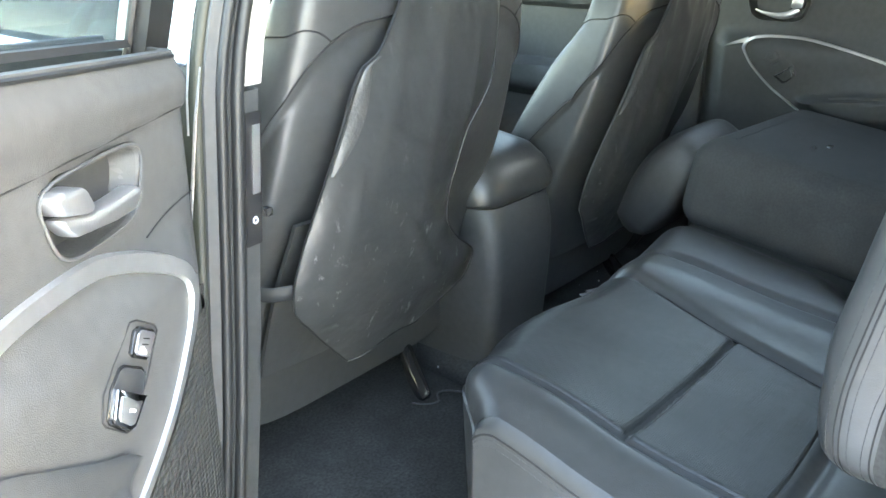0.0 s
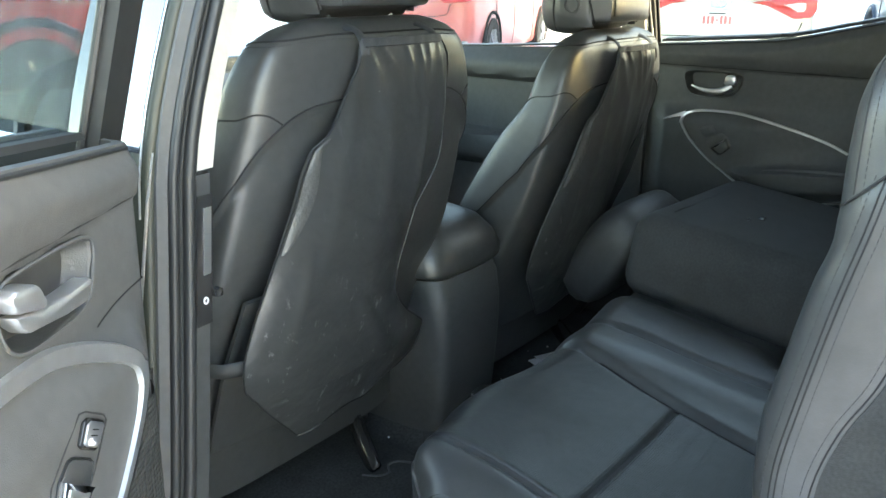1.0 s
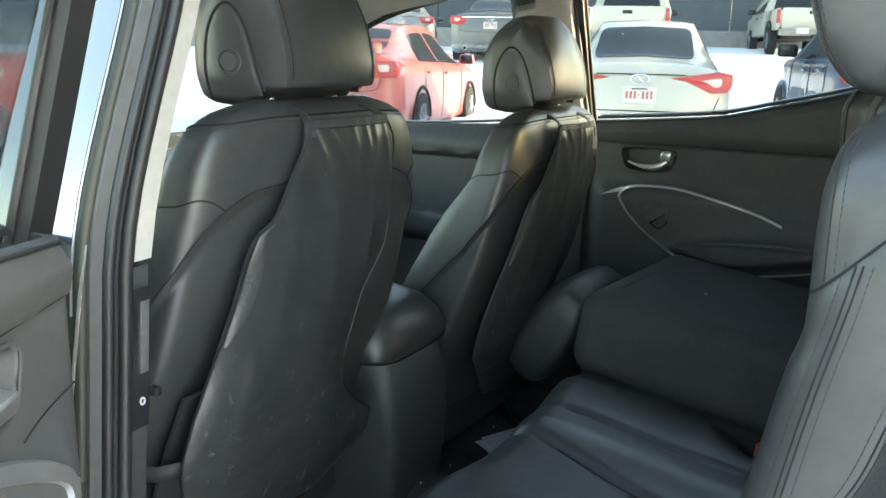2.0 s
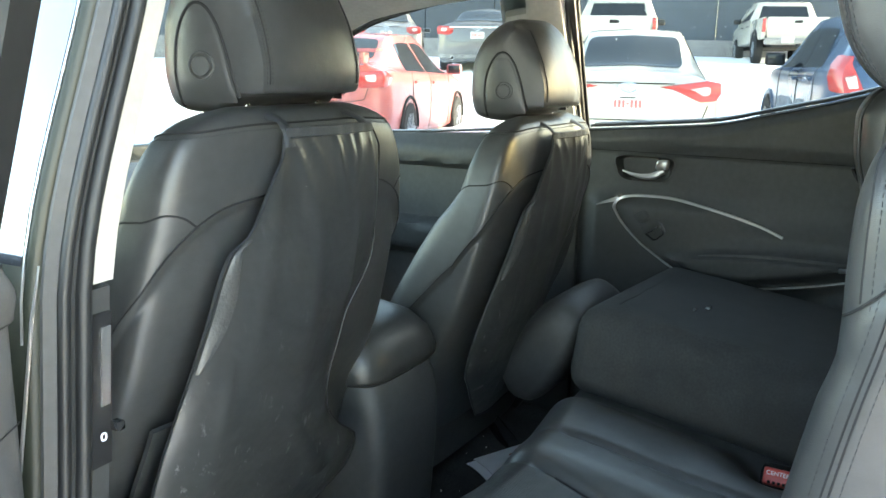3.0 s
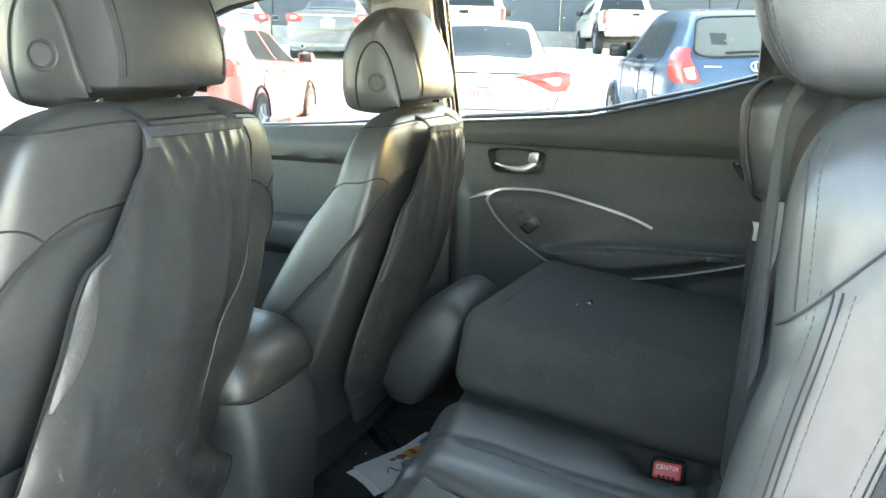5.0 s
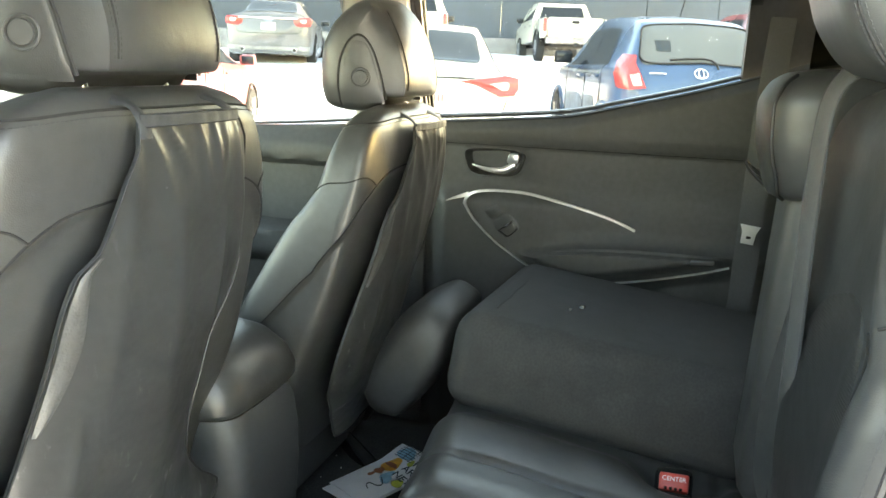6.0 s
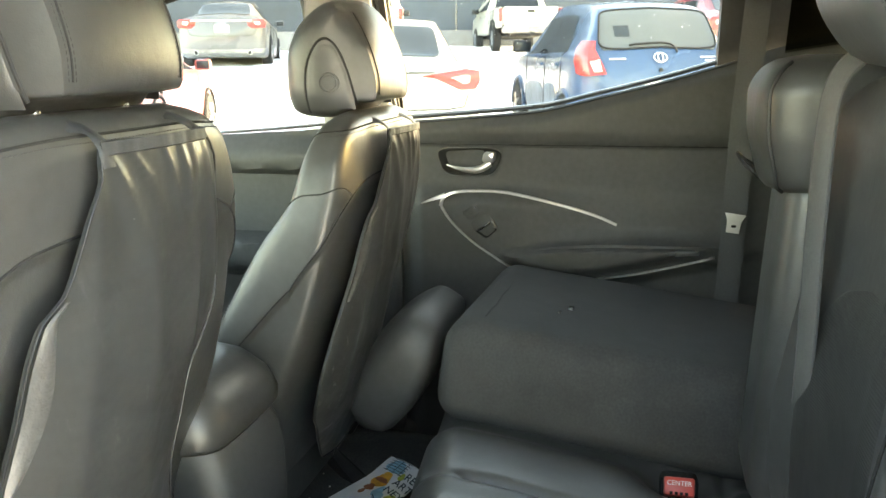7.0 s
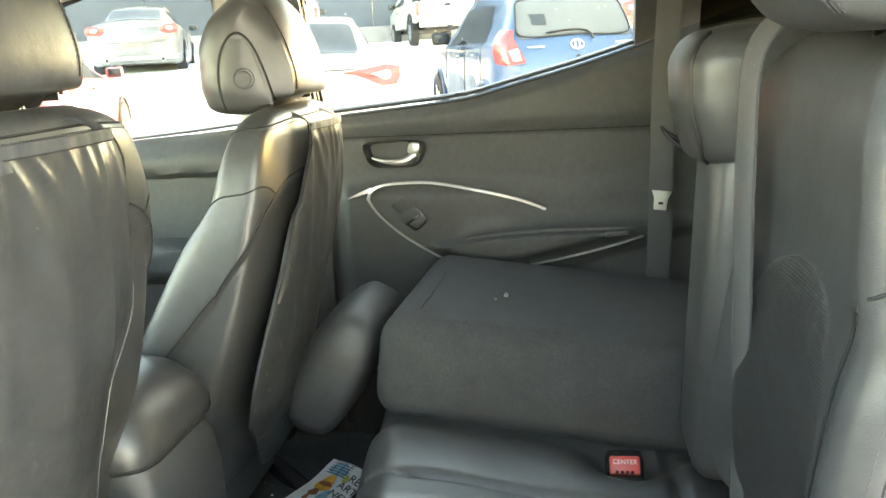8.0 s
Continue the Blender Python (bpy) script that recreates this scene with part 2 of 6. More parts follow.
def ribbon(points, normals, width, thick, bm=None):
    """A flat band along points; normals: facing of the band at each point; width: a number or one for each point."""
    bm = bm or bmesh.new()
    pts = [Vector(p) for p in points]
    rings = []
    for i, p in enumerate(pts):
        d = (pts[min(i + 1, len(pts) - 1)] - pts[max(i - 1, 0)]).normalized()
        nn = Vector(normals[i] if isinstance(normals, list) else normals)
        nn = (nn - d * nn.dot(d)).normalized()
        s = d.cross(nn)
        w = width[i] if isinstance(width, (list, tuple)) else width
        rings.append([bm.verts.new(p + s * w / 2 * a + nn * thick * b) for a, b in ((-1, 0), (-0.8, 1), (0.8, 1), (1, 0))])
    for a, b in zip(rings, rings[1:]):
        for k in range(4):
            bm.faces.new((a[k], a[(k + 1) % 4], b[(k + 1) % 4], b[k]))
    bm.faces.new(rings[0])
    bm.faces.new(rings[-1][::-1])
    return bm


def grid(fn, nu, nv, thick=0.0, bm=None):
    """A sheet fn(a, b), a and b from 0 to 1, thickened."""
    bm = bm or bmesh.new()
    vs = [[bm.verts.new(fn(i / nu, j / nv)) for j in range(nv + 1)] for i in range(nu + 1)]
    fs = [bm.faces.new((vs[i][j], vs[i + 1][j], vs[i + 1][j + 1], vs[i][j + 1])) for i in range(nu) for j in range(nv)]
    if thick:
        bmesh.ops.recalc_face_normals(bm, faces=fs)
        bmesh.ops.solidify(bm, geom=fs, thickness=thick)
    return bm


def prism(outline, lo, hi, axis, r=0.0, seg=2, bm=None):
    """An outline in the plane across axis, pushed from lo to hi, with rounded edges."""
    bm = bm or bmesh.new()
    one = bmesh.new()

    def at(a, b, c):
        return {"x": (c, a, b), "y": (a, c, b), "z": (a, b, c)}[axis]

    low = [one.verts.new(at(a, b, lo)) for a, b in outline]
    high = [one.verts.new(at(a, b, hi)) for a, b in outline]
    one.faces.new(low)
    one.faces.new(high[::-1])
    n = len(outline)
    for i in range(n):
        one.faces.new((low[i], high[i], high[(i + 1) % n], low[(i + 1) % n]))
    bmesh.ops.recalc_face_normals(one, faces=one.faces)
    if r:
        bmesh.ops.bevel(one, geom=one.edges[:], offset=r, segments=seg, profile=0.5, affect="EDGES")
    return add(bm, one)


def loft(rings, bm=None, caps=True):
    bm = bm or bmesh.new()
    vs = [[bm.verts.new(p) for p in ring] for ring in rings]
    n = len(vs[0])
    for a, b in zip(vs, vs[1:]):
        for k in range(n):
            bm.faces.new((a[k], a[(k + 1) % n], b[(k + 1) % n], b[k]))
    if caps:
        bm.faces.new(vs[0][::-1])
        bm.faces.new(vs[-1])
    return bm


def disc(c, axis, r, h, n=24, bm=None, r2=None):
    """A short round plate with its axis along a vector."""
    d = Vector(axis).normalized()
    e1 = d.orthogonal().normalized()
    e2 = d.cross(e1)
    rings = []
    for rr, hh in ((r, 0), (r, h * 0.7), (r2 if r2 is not None else r * 0.9, h)):
        rings.append([Vector(c) + d * hh + (e1 * math.cos(2 * math.pi * k / n) + e2 * math.sin(2 * math.pi * k / n)) * rr for k in range(n)])
    return loft(rings, bm)


def stitches(points, normal, step_len=0.007, length=0.004, r=0.0007, bm=None):
    """A row of thread stitches along a polyline."""
    bm = bm or bmesh.new()
    pts = [Vector(p) for p in points]
    carry = 0.0
    for a, b in zip(pts, pts[1:]):
        d = b - a
        l = d.length
        if l < 1e-6:
            continue
        d /= l
        s = carry
        while s < l:
            p = a + d * s
            tube([p, p + d * length], r, 4, bm)
            s += step_len
        carry = s - l
    return bm


def text_bm(body, size, m, thick=0.0004):
    """Letters of the built-in font as a mesh."""
    cu = bpy.data.curves.new("letters", "FONT")
    cu.body, cu.size, cu.extrude, cu.align_x, cu.align_y = body, size, thick, "CENTER", "CENTER"
    ob = bpy.data.objects.new("letters", cu)
    me = ob.to_mesh()
    bm = bmesh.new()
    bm.from_mesh(me)
    ob.to_mesh_clear()
    bpy.data.objects.remove(ob)
    bpy.data.curves.remove(cu)
    bmesh.ops.transform(bm, matrix=m, verts=bm.verts)
    return bm


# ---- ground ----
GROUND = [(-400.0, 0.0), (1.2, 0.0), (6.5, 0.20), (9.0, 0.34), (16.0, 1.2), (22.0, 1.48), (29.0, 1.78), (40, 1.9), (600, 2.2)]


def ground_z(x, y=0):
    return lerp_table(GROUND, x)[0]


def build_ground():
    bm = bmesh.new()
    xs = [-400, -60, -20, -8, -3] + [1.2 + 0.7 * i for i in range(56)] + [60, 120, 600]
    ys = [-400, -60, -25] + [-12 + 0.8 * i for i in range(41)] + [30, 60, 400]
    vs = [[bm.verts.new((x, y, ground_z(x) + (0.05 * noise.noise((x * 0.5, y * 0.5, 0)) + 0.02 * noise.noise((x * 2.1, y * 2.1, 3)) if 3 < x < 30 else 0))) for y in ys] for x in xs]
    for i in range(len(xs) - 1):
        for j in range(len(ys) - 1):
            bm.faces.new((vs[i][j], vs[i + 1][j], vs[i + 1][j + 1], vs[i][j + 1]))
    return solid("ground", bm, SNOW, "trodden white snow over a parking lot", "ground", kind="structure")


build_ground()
# ---- the car's own body: floor, sills, pillars, roof ----
def build_shell():
    floor = solid("floor", grid(lambda a, b: Vector((-0.76 + 1.52 * a, -2.2 + 3.6 * b,
                  0.44 + 0.10 * math.exp(-((-0.76 + 1.52 * a + 0.02) / 0.12) ** 2) + 0.004 * noise.noise((a * 30, b * 60, 0)))), 60, 90, 0.03),
                  CARPET, "black carpeted car floor with a centre tunnel, littered with crumbs", "floor", kind="structure")
    # side walls below the glass
    for name, s in (("wall_left", -1), ("wall_right", 1)):
        w = thing(name, (s * 0.85, 0, 0.3), "dark painted body side of the car", "car side", kind="structure")
        part("sill", prism([(s * 0.73, 0.46), (s * 0.78, 0.49), (s * 0.90, 0.46), (s * 0.92, 0.28), (s * 0.74, 0.28), (s * 0.73, 0.42)], -2.0, 1.5, "y", 0.008), PLASTIC, w, "dark plastic sill trim")
        part("rear_quarter", rbox((s * 0.84, -1.72, 0.72), (0.14, 1.5, 0.9), 0.03), CARPAINT, w)
        part("corner_pillar", loft([[Vector((s * (0.74 - 0.18 * k + a), -0.88 - 0.25 * k + b, 1.15 + 0.45 * k)) for a, b in ((0, 0), (0, -0.36), (0.09, -0.36), (0.09, 0))] for k in (0, 0.5, 1)]), PLASTIC, w, "dark corner pillar trim")
        part("tail_pillar", loft([[Vector((s * (0.74 - 0.18 * k + a), -1.95 - 0.05 * k + b, 1.15 + 0.45 * k)) for a, b in ((0, 0), (0, -0.30), (0.09, -0.30), (0.09, 0))] for k in (0, 0.5, 1)]), PLASTIC, w)
        part("quarter_pane", grid(lambda a, b: Vector((s * (0.80 - 0.18 * b), -1.06 - 0.94 * a, 1.16 + 0.44 * b)), 4, 4, 0.004), TINT, w, "tinted quarter window")
        # unseen extra pane, added here to let a warm sun patch in
        if s > 0:
            part("quarter_pane", grid(lambda a, b: Vector((0.80 - 0.18 * b, -0.80 - 0.25 * a, 1.16 + 0.44 * b)), 4, 4, 0.004), TINT_PATCH, w, "added warm pane that passes a sun patch")
        part("quarter_trim", rbox((s * 0.70, -1.60, 0.80), (0.12, 1.45, 0.74), 0.03), PLASTIC, w)
    roof = thing("ceiling", (0, 0, 1.66), "light grey fabric headliner under the car roof", "ceiling", kind="structure")
    part("headliner", grid(lambda a, b: Vector((-0.60 + 1.20 * a, -2.1 + 2.75 * b, 1.60 - 0.10 * abs(2 * a - 1) ** 3 - 0.10 * (2 * b - 1) ** 4)), 16, 24, 0.02), BEIGE, roof)
    part("roof_skin", grid(lambda a, b: Vector((-0.66 + 1.32 * a, -2.2 + 3.0 * b, 1.67 - 0.12 * abs(2 * a - 1) ** 3 - 0.14 * (2 * b - 1) ** 4)), 16, 24, 0.02), CARPAINT, roof)
    # rear wall of the car with its window
    back = thing("tailgate", (0, -2.25, 0.4), "closed tailgate with a tinted rear window", "tailgate", kind="structure")
    part("lower_panel", rbox((0, -2.28, 0.72), (1.5, 0.10, 0.62), 0.04), CARPAINT, back)
    pane = part("rear_pane", rbox((0, -2.22, 1.30), (1.30, 0.006, 0.56), 0.0, rot=Matrix.Rotation(radians(-20), 3, "X")), TINT, back)
    # windscreen and dashboard
    front = thing("dashboard", (0, 0.85, 0.6), "dark padded dashboard below the windscreen", "dashboard")
    part("pad", loft([[Vector((x, y, z)) for y, z in ((0.72, 0.72), (0.66, 0.92), (0.70, 1.00), (0.95, 1.04), (1.25, 1.02), (1.25, 0.72))] for x in (-0.74, -0.5, 0, 0.5, 0.74)]), PLASTIC, front)
    part("firewall", rbox((0, 1.33, 0.70), (1.72, 0.04, 0.72), 0.01), PLASTIC, front)
    ws = part("windscreen", grid(lambda a, b: Vector((-0.66 + 1.32 * a, 1.30 - 0.75 * b - 0.1 * (2 * a - 1) ** 2, 1.03 + 0.50 * b)), 8, 6, 0.005), PANE, front)
    return floor


build_shell()


def steering_wheel():
    w = thing("steering_wheel", (-0.37, 0.60, 0.98), "dark steering wheel with a leather rim", "steering wheel")
    m = Matrix.Translation((-0.37, 0.56, 0.98)) @ Matrix.Rotation(radians(65), 4, "X")
    part("rim", tube([m @ Vector((0.185 * math.cos(a / 24 * 2 * math.pi), 0.185 * math.sin(a / 24 * 2 * math.pi), 0)) for a in range(25)], 0.015, 8), LEATHER, w)
    part("hub", rbox(m @ Vector((0, 0, -0.02)), (0.16, 0.05, 0.12), 0.02), PLASTIC, w)
    for a in (-0.1, math.pi + 0.1, -math.pi / 2):
        part("spoke", tube([m @ Vector((0.05 * math.cos(a), 0.05 * math.sin(a), -0.01)), m @ Vector((0.18 * math.cos(a), 0.18 * math.sin(a), 0))], 0.014, 6), SATIN, w)


steering_wheel()


# ---- near centre pillar (open doorway) ----
def pillar_x(z):
    """The inner rear corner of the left centre pillar at a height."""
    return lerp_table([(0.40, -0.755), (0.57, -0.742), (0.73, -0.722), (1.05, -0.694), (1.10, -0.690), (1.37, -0.606), (1.60, -0.53)], z)[0]


def column(zs, outline):
    """A post whose plan outline, offsets from the pillar's corner, follows its lean."""
    return loft([[Vector((pillar_x(z) + a, b, z)) for a, b in outline] for z in zs])


def near_pillar():
    p = thing("pillar_left", (-0.76, -0.05, 0.4), "dark centre pillar with rubber seals and a light upper trim", "door pillar", kind="structure")
    low = [0.30 + 0.05 * i for i in range(16)] + [1.098]
    high = [1.104] + [1.15 + 0.05 * i for i in range(10)]
    full = [0.30 + 0.04 * i for i in range(33)]
    part("lower_trim", column(low, [(0, -0.085), (-0.004, -0.097), (-0.034, -0.100), (-0.04, -0.06), (-0.03, 0.08), (0.0, 0.08)]), PLASTIC, p, "dark plastic lower pillar trim")
    part("upper_trim", column(high, [(0.002, -0.085), (-0.002, -0.099), (-0.026, -0.102), (-0.038, -0.10), (-0.03, 0.08), (0.004, 0.08)]), BEIGE, p, "light grey upper pillar trim")
    part("flange", column(full, [(-0.036, -0.094), (-0.044, -0.104), (-0.066, -0.100), (-0.075, -0.06), (-0.04, -0.05)]), RUBBER, p, "dark door flange")
    part("door_seal", tube([(pillar_x(z) - 0.040, -0.106, z) for z in full], 0.0075, 10), RUBBER, p, "rubber door seal")
    part("door_seal", tube([(pillar_x(z) - 0.058, -0.103, z) for z in full], 0.006, 10), RUBBER, p, "rubber door seal")
    part("jamb", column(full, [(-0.072, -0.094), (-0.078, -0.094), (-0.085, -0.089), (-0.087, -0.085), (-0.087, 0.0), (-0.06, 0.03), (-0.06, -0.05)]), JAMB, p, "dull green painted door jamb")
    part("jamb_lining", column(full, [(-0.060, -0.096), (-0.064, -0.101), (-0.075, -0.097), (-0.077, -0.090), (-0.060, -0.06)]), PLASTIC, p, "dark blue-grey jamb lining")
    part("jamb_edge", tube([(pillar_x(z) - 0.0875, -0.0855, z) for z in full if z > 1.02], 0.0013, 6), SATIN, p, "thin bright edge")
    part("bright_edge", tube([(pillar_x(z) - 0.0785 - 0.06 * (1.13 - z), -0.0935 + 0.05 * (1.13 - z), z) for z in (0.72, 0.80, 0.90, 1.0, 1.08, 1.13)], [0.001, 0.0016, 0.002, 0.002, 0.002, 0.001], 6), SATIN, p, "thin bright edge")
    # belt height adjuster plate with its slot and ring
    part("striker_plate", column([0.925, 0.935, 1.065, 1.075], [(-0.006, -0.0985), (-0.006, -0.1035), (-0.032, -0.1055), (-0.032, -0.1005)]), GLOSSY, p)
    part("slot", column([0.985, 1.062], [(-0.009, -0.1038), (-0.009, -0.1052), (-0.020, -0.1065), (-0.020, -0.105)]), SATIN, p, "grey metal slot insert")
    r = 0.0028
    c = Vector((pillar_x(0.955) - 0.018, -0.107, 0.955))
    part("ring_mark", tube([c + Vector((r * math.cos(a * math.pi / 8), 0, 1.3 * r * math.sin(a * math.pi / 8))) for a in range(17)], 0.0011, 5), WHITE_MARK, p, "white ring marking")
    part("latch_tab", rbox((pillar_x(0.96) - 0.003, -0.108, 0.962), (0.010, 0.012, 0.010), 0.002), GLOSSY, p)


near_pillar()


def driver_door():
    """The closed front door, its skin, glass and frame, seen from behind along the body side."""
    d = thing("door_front_left", (-0.9, 0.4, 0.4), "closed dark green front door with a tinted window", "car door", kind="structure")
    part("skin", grid(lambda a, b: Vector((-0.88 - 0.05 * math.sin(math.pi * b), -0.02 + 1.05 * a, 0.42 + 0.72 * b)), 6, 8, 0.03), JAMB, d)
    part("pane", grid(lambda a, b: Vector((pillar_x(1.14 + 0.40 * b) - 0.094 - 0.03 * a, 0.045 + 0.925 * a - 0.45 * a * b, 1.14 + 0.40 * b)), 6, 6, 0.005), PANE, d)
    part("pillar_panel", column([1.13 + 0.045 * i for i in range(10)], [(-0.089, -0.084), (-0.095, 0.0), (-0.097, 0.035), (-0.085, 0.035), (-0.085, -0.07)]), BLACKGLASS, d, "glossy black pillar panel mirroring the sky")
    part("inner_trim", rbox((-0.80, 0.45, 0.85), (0.06, 0.95, 0.55), 0.02), PANEL, d)
    part("belt_molding", tube([(-0.86, y, 1.145) for y in (-0.02, 0.3, 0.6, 1.0)], 0.008, 8), CHROME, d)


driver_door()


# ---- rear doors: one inner panel shape for both ----
def ledge(u):
    return lerp_table([(0.15, 0.86), (0.22, 0.888), (0.36, 0.911), (0.48, 0.918), (0.9, 0.921)], u)[0]


def low_line(u):
    return lerp_table([(0.10, 0.975), (0.12, 0.949), (0.172, 0.902), (0.255, 0.851), (0.30, 0.832), (0.35, 0.826), (0.483, 0.846), (0.60, 0.874), (0.67, 0.895), (0.9, 0.95)], u)[0]


def top_line(u):
    return lerp_table([(0.049, 0.992), (0.088, 1.004), (0.147, 1.018), (0.235, 1.017), (0.334, 0.998), (0.419, 0.974), (0.47, 0.953), (0.9, 0.93)], u)[0]


def sill_line(u):
    return lerp_table([(0.0, 1.167), (0.15, 1.179), (0.30, 1.193), (0.42, 1.220), (0.54, 1.249), (0.65, 1.280), (0.75, 1.31), (0.95, 1.37)], u)[0]


def dish_half(v):
    """Half width of the handle's dish, wider at its top."""
    return 0.072 - 0.018 * (1.110 - v) / 0.058


def depth(u, v):
    """How far the door panel stands into the car at u behind the hinge and height v."""
    w = 0.030
    w += 0.005 * step(1.117, 1.123, v) + 0.005 * step(1.121, 1.150, v)
    w -= 0.012 * step(-0.030, 0.0, v - sill_line(u))
    low, top, led = low_line(u), top_line(u), ledge(u)
    # swell of the lower half, fullest under the trim loop and fading to the rear
    swell = step(1.035, 0.985, v) * step(0.0, 0.05, u) * (1 - 0.75 * step(0.22, 0.47, u) * step(0.90, 0.95, v))
    w += 0.022 * swell
    arm = step(0.16, 0.26, u) * (1 - 0.4 * step(0.5, 0.75, u))
    w += 0.030 * arm * step(-0.004, 0.014, led - v) * step(0.004, 0.034, v - low)
    w -= 0.016 * step(0.0, 0.03, low - v) * step(0.20, 0.30, u)
    a, b = abs(u - 0.150) / dish_half(v), abs(v - 1.081) / 0.029
    w -= 0.021 * step(1.05, 0.86, (a ** 4 + b ** 4) ** 0.25)
    w -= 0.03 * step(-0.004, -0.022, u)
    return w


def crest(u, v):
    """The highest level of the panel round a point."""
    return max(depth(u + a, v + b) for a in (-0.007, 0, 0.007) for b in (-0.007, 0, 0.007))


def rear_door(name, to, label, near):
    """to(u, v, w) gives the world place of a point of the panel."""
    base = to(0.4, 0.42, 0)
    d = thing(name, base, label, "car door", kind="structure")

    def n_at(u, v):
        return (to(u, v, 1) - to(u, v, 0))

    def on(u, v, lift=0.0):
        return to(u, v, depth(u, v) + lift)

    rings = []
    for i in range(151):
        u = -0.022 + 0.972 * i / 150
        vs = [0.44 + (sill_line(u) - 0.44) * j / 130 for j in range(131)]
        rings.append([on(u, v) for v in vs] + [to(u, v, depth(u, v) - 0.012) for v in reversed(vs[::5])])
    # same trim in both doors; the open one's daylight is in a paler plastic
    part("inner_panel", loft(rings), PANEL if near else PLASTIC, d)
    part("outer_skin", grid(lambda a, b: to(-0.05 + 1.03 * a, 0.36 + 0.78 * b + 0.10 * a * step(0.9, 1, b), -0.13 - 0.03 * math.sin(math.pi * b)), 10, 10, 0.02), CARPAINT, d)
    part("front_edge", grid(lambda a, b: to(-0.045 + 0.045 * (1 - a), 0.40 + 0.76 * b, -0.14 + 0.13 * a), 6, 12, 0.012), RUBBER, d, "dark rubber-sealed front edge")
    part("sill_seal", ribbon([to(0.95 * i / 40, sill_line(0.95 * i / 40) + 0.002, -0.022) for i in range(41)], to(0, 1, 0) - to(0, 0, 0), 0.03, 0.006), RUBBER, d)
    part("sill_molding", tube([to(0.95 * i / 40, sill_line(0.95 * i / 40) + 0.008, -0.034) for i in range(41)], 0.004, 8), SATIN, d, "thin bright window molding")
    # window frame and pane
    rise = lambda b: 1.16 + 0.40 * b  # noqa: E731
    lo, wide, sl, w0 = (-0.058, 0.047, 0.012, -0.022) if near else (-0.036, 0.022, 0.02, -0.03)
    part("window_post", grid(lambda a, b: to(lo + wide * a - sl * b, rise(b), w0 + 0.10 * b), 4, 10, 0.02), RUBBER, d, "black window post")
    part("window_post_edge", tube([to(lo + wide + 0.003 - sl * b, rise(b), w0 + 0.006 + 0.10 * b) for b in (0, 0.25, 0.5, 0.75, 1)], 0.004, 8), RUBBER, d)
    part("window_rail", grid(lambda a, b: to(-0.05 + 0.95 * a, 1.53 + 0.05 * b - 0.10 * a ** 3, 0.095), 10, 3, 0.03), RUBBER, d)
    part("rear_post", grid(lambda a, b: to(0.655 + 0.30 * a, sill_line(0.655 + 0.30 * a) + 0.32 * b * (1 - 0.2 * a), -0.03 + 0.10 * b), 6, 6, 0.03), PLASTIC, d, "dark plastic rear window post")
    pane = part("pane", grid(lambda a, b: to(-0.02 + 0.70 * a, sill_line(0.68 * a) - 0.02 + (1.56 - sill_line(0.68 * a)) * b, -0.035 + 0.13 * b), 8, 6, 0.004), PANE, d)
    if not near:
        rng = random.Random(8)
        bm = bmesh.new()
        for _ in range(70):
            u, v, r = rng.uniform(0.0, 0.60), 1.26 + 0.26 * rng.random() ** 0.6, rng.uniform(0.0005, 0.0012)
            bmesh.ops.create_icosphere(bm, subdivisions=1, radius=r, matrix=Matrix.Translation(to(u, v, -0.036 + 0.13 * (v - sill_line(u)) / 0.36 + 0.002)))
        part("dried_specks", bm, WHITE_MARK, pane, "pale dried specks")
    # bright trim loop and the lower bright line
    tip = [(0.046, 0.990), (0.070, 0.999), (0.098, 1.008)]
    top = [(0.47, 0.953), (0.419, 0.974), (0.334, 0.998), (0.235, 1.017), (0.160, 1.019), (0.115, 1.014), (0.096, 1.003), (0.090, 0.986)]
    low = [(0.090, 0.990), (0.098, 0.974), (0.12, 0.945), (0.172, 0.900), (0.255, 0.851), (0.30, 0.832), (0.35, 0.826), (0.483, 0.846), (0.60, 0.874), (0.67, 0.895)]
    if near:
        top = [(0.47, 0.970), (0.40, 1.003), (0.334, 1.026), (0.30, 1.035), (0.25, 1.0395), (0.18, 1.0375), (0.135, 1.027), (0.10, 1.013), (0.078, 1.000), (0.066, 0.986), (0.062, 0.970)]
        low = [(0.060, 0.985), (0.061, 0.967), (0.068, 0.950), (0.079, 0.934), (0.103, 0.908), (0.131, 0.884), (0.18, 0.855), (0.255, 0.822), (0.35, 0.808), (0.483, 0.828), (0.60, 0.856), (0.67, 0.877)]
    tp = [q for q in spline([(u, v, 0) for u, v in top], 60)]
    lp = [q for q in spline([(u, v, 0) for u, v in low], 70)]
    part("trim_upper", ribbon([to(q.x, q.y, crest(q.x, q.y) - 0.001) for q in tp], [n_at(q.x, q.y) for q in tp], [(0.0195 if near else 0.0072) * (0.80 + 0.20 * i / 60) - (0.006 * step(36, 60, i) if near else 0) for i in range(61)], 0.006), SATIN, d, "satin silver trim strip")
    part("trim_lower", ribbon([to(q.x, q.y, crest(q.x, q.y) - 0.001) for q in lp], [n_at(q.x, q.y) for q in lp], [(0.0145 if near else 0.0062) - (0.005 if near else 0.002) * min(1, i / 30) for i in range(71)], 0.005), SATIN, d, "satin silver trim strip")
    gp = spline([(u, v, 0) for u, v in tip], 12)
    if not near:
        part("trim_tip", ribbon([to(q.x, q.y, crest(q.x, q.y) - 0.002) for q in gp], [n_at(q.x, q.y) for q in gp], [0.002 + 0.010 * i / 12 for i in range(13)], 0.004), SATIN, d, "satin silver trim end")
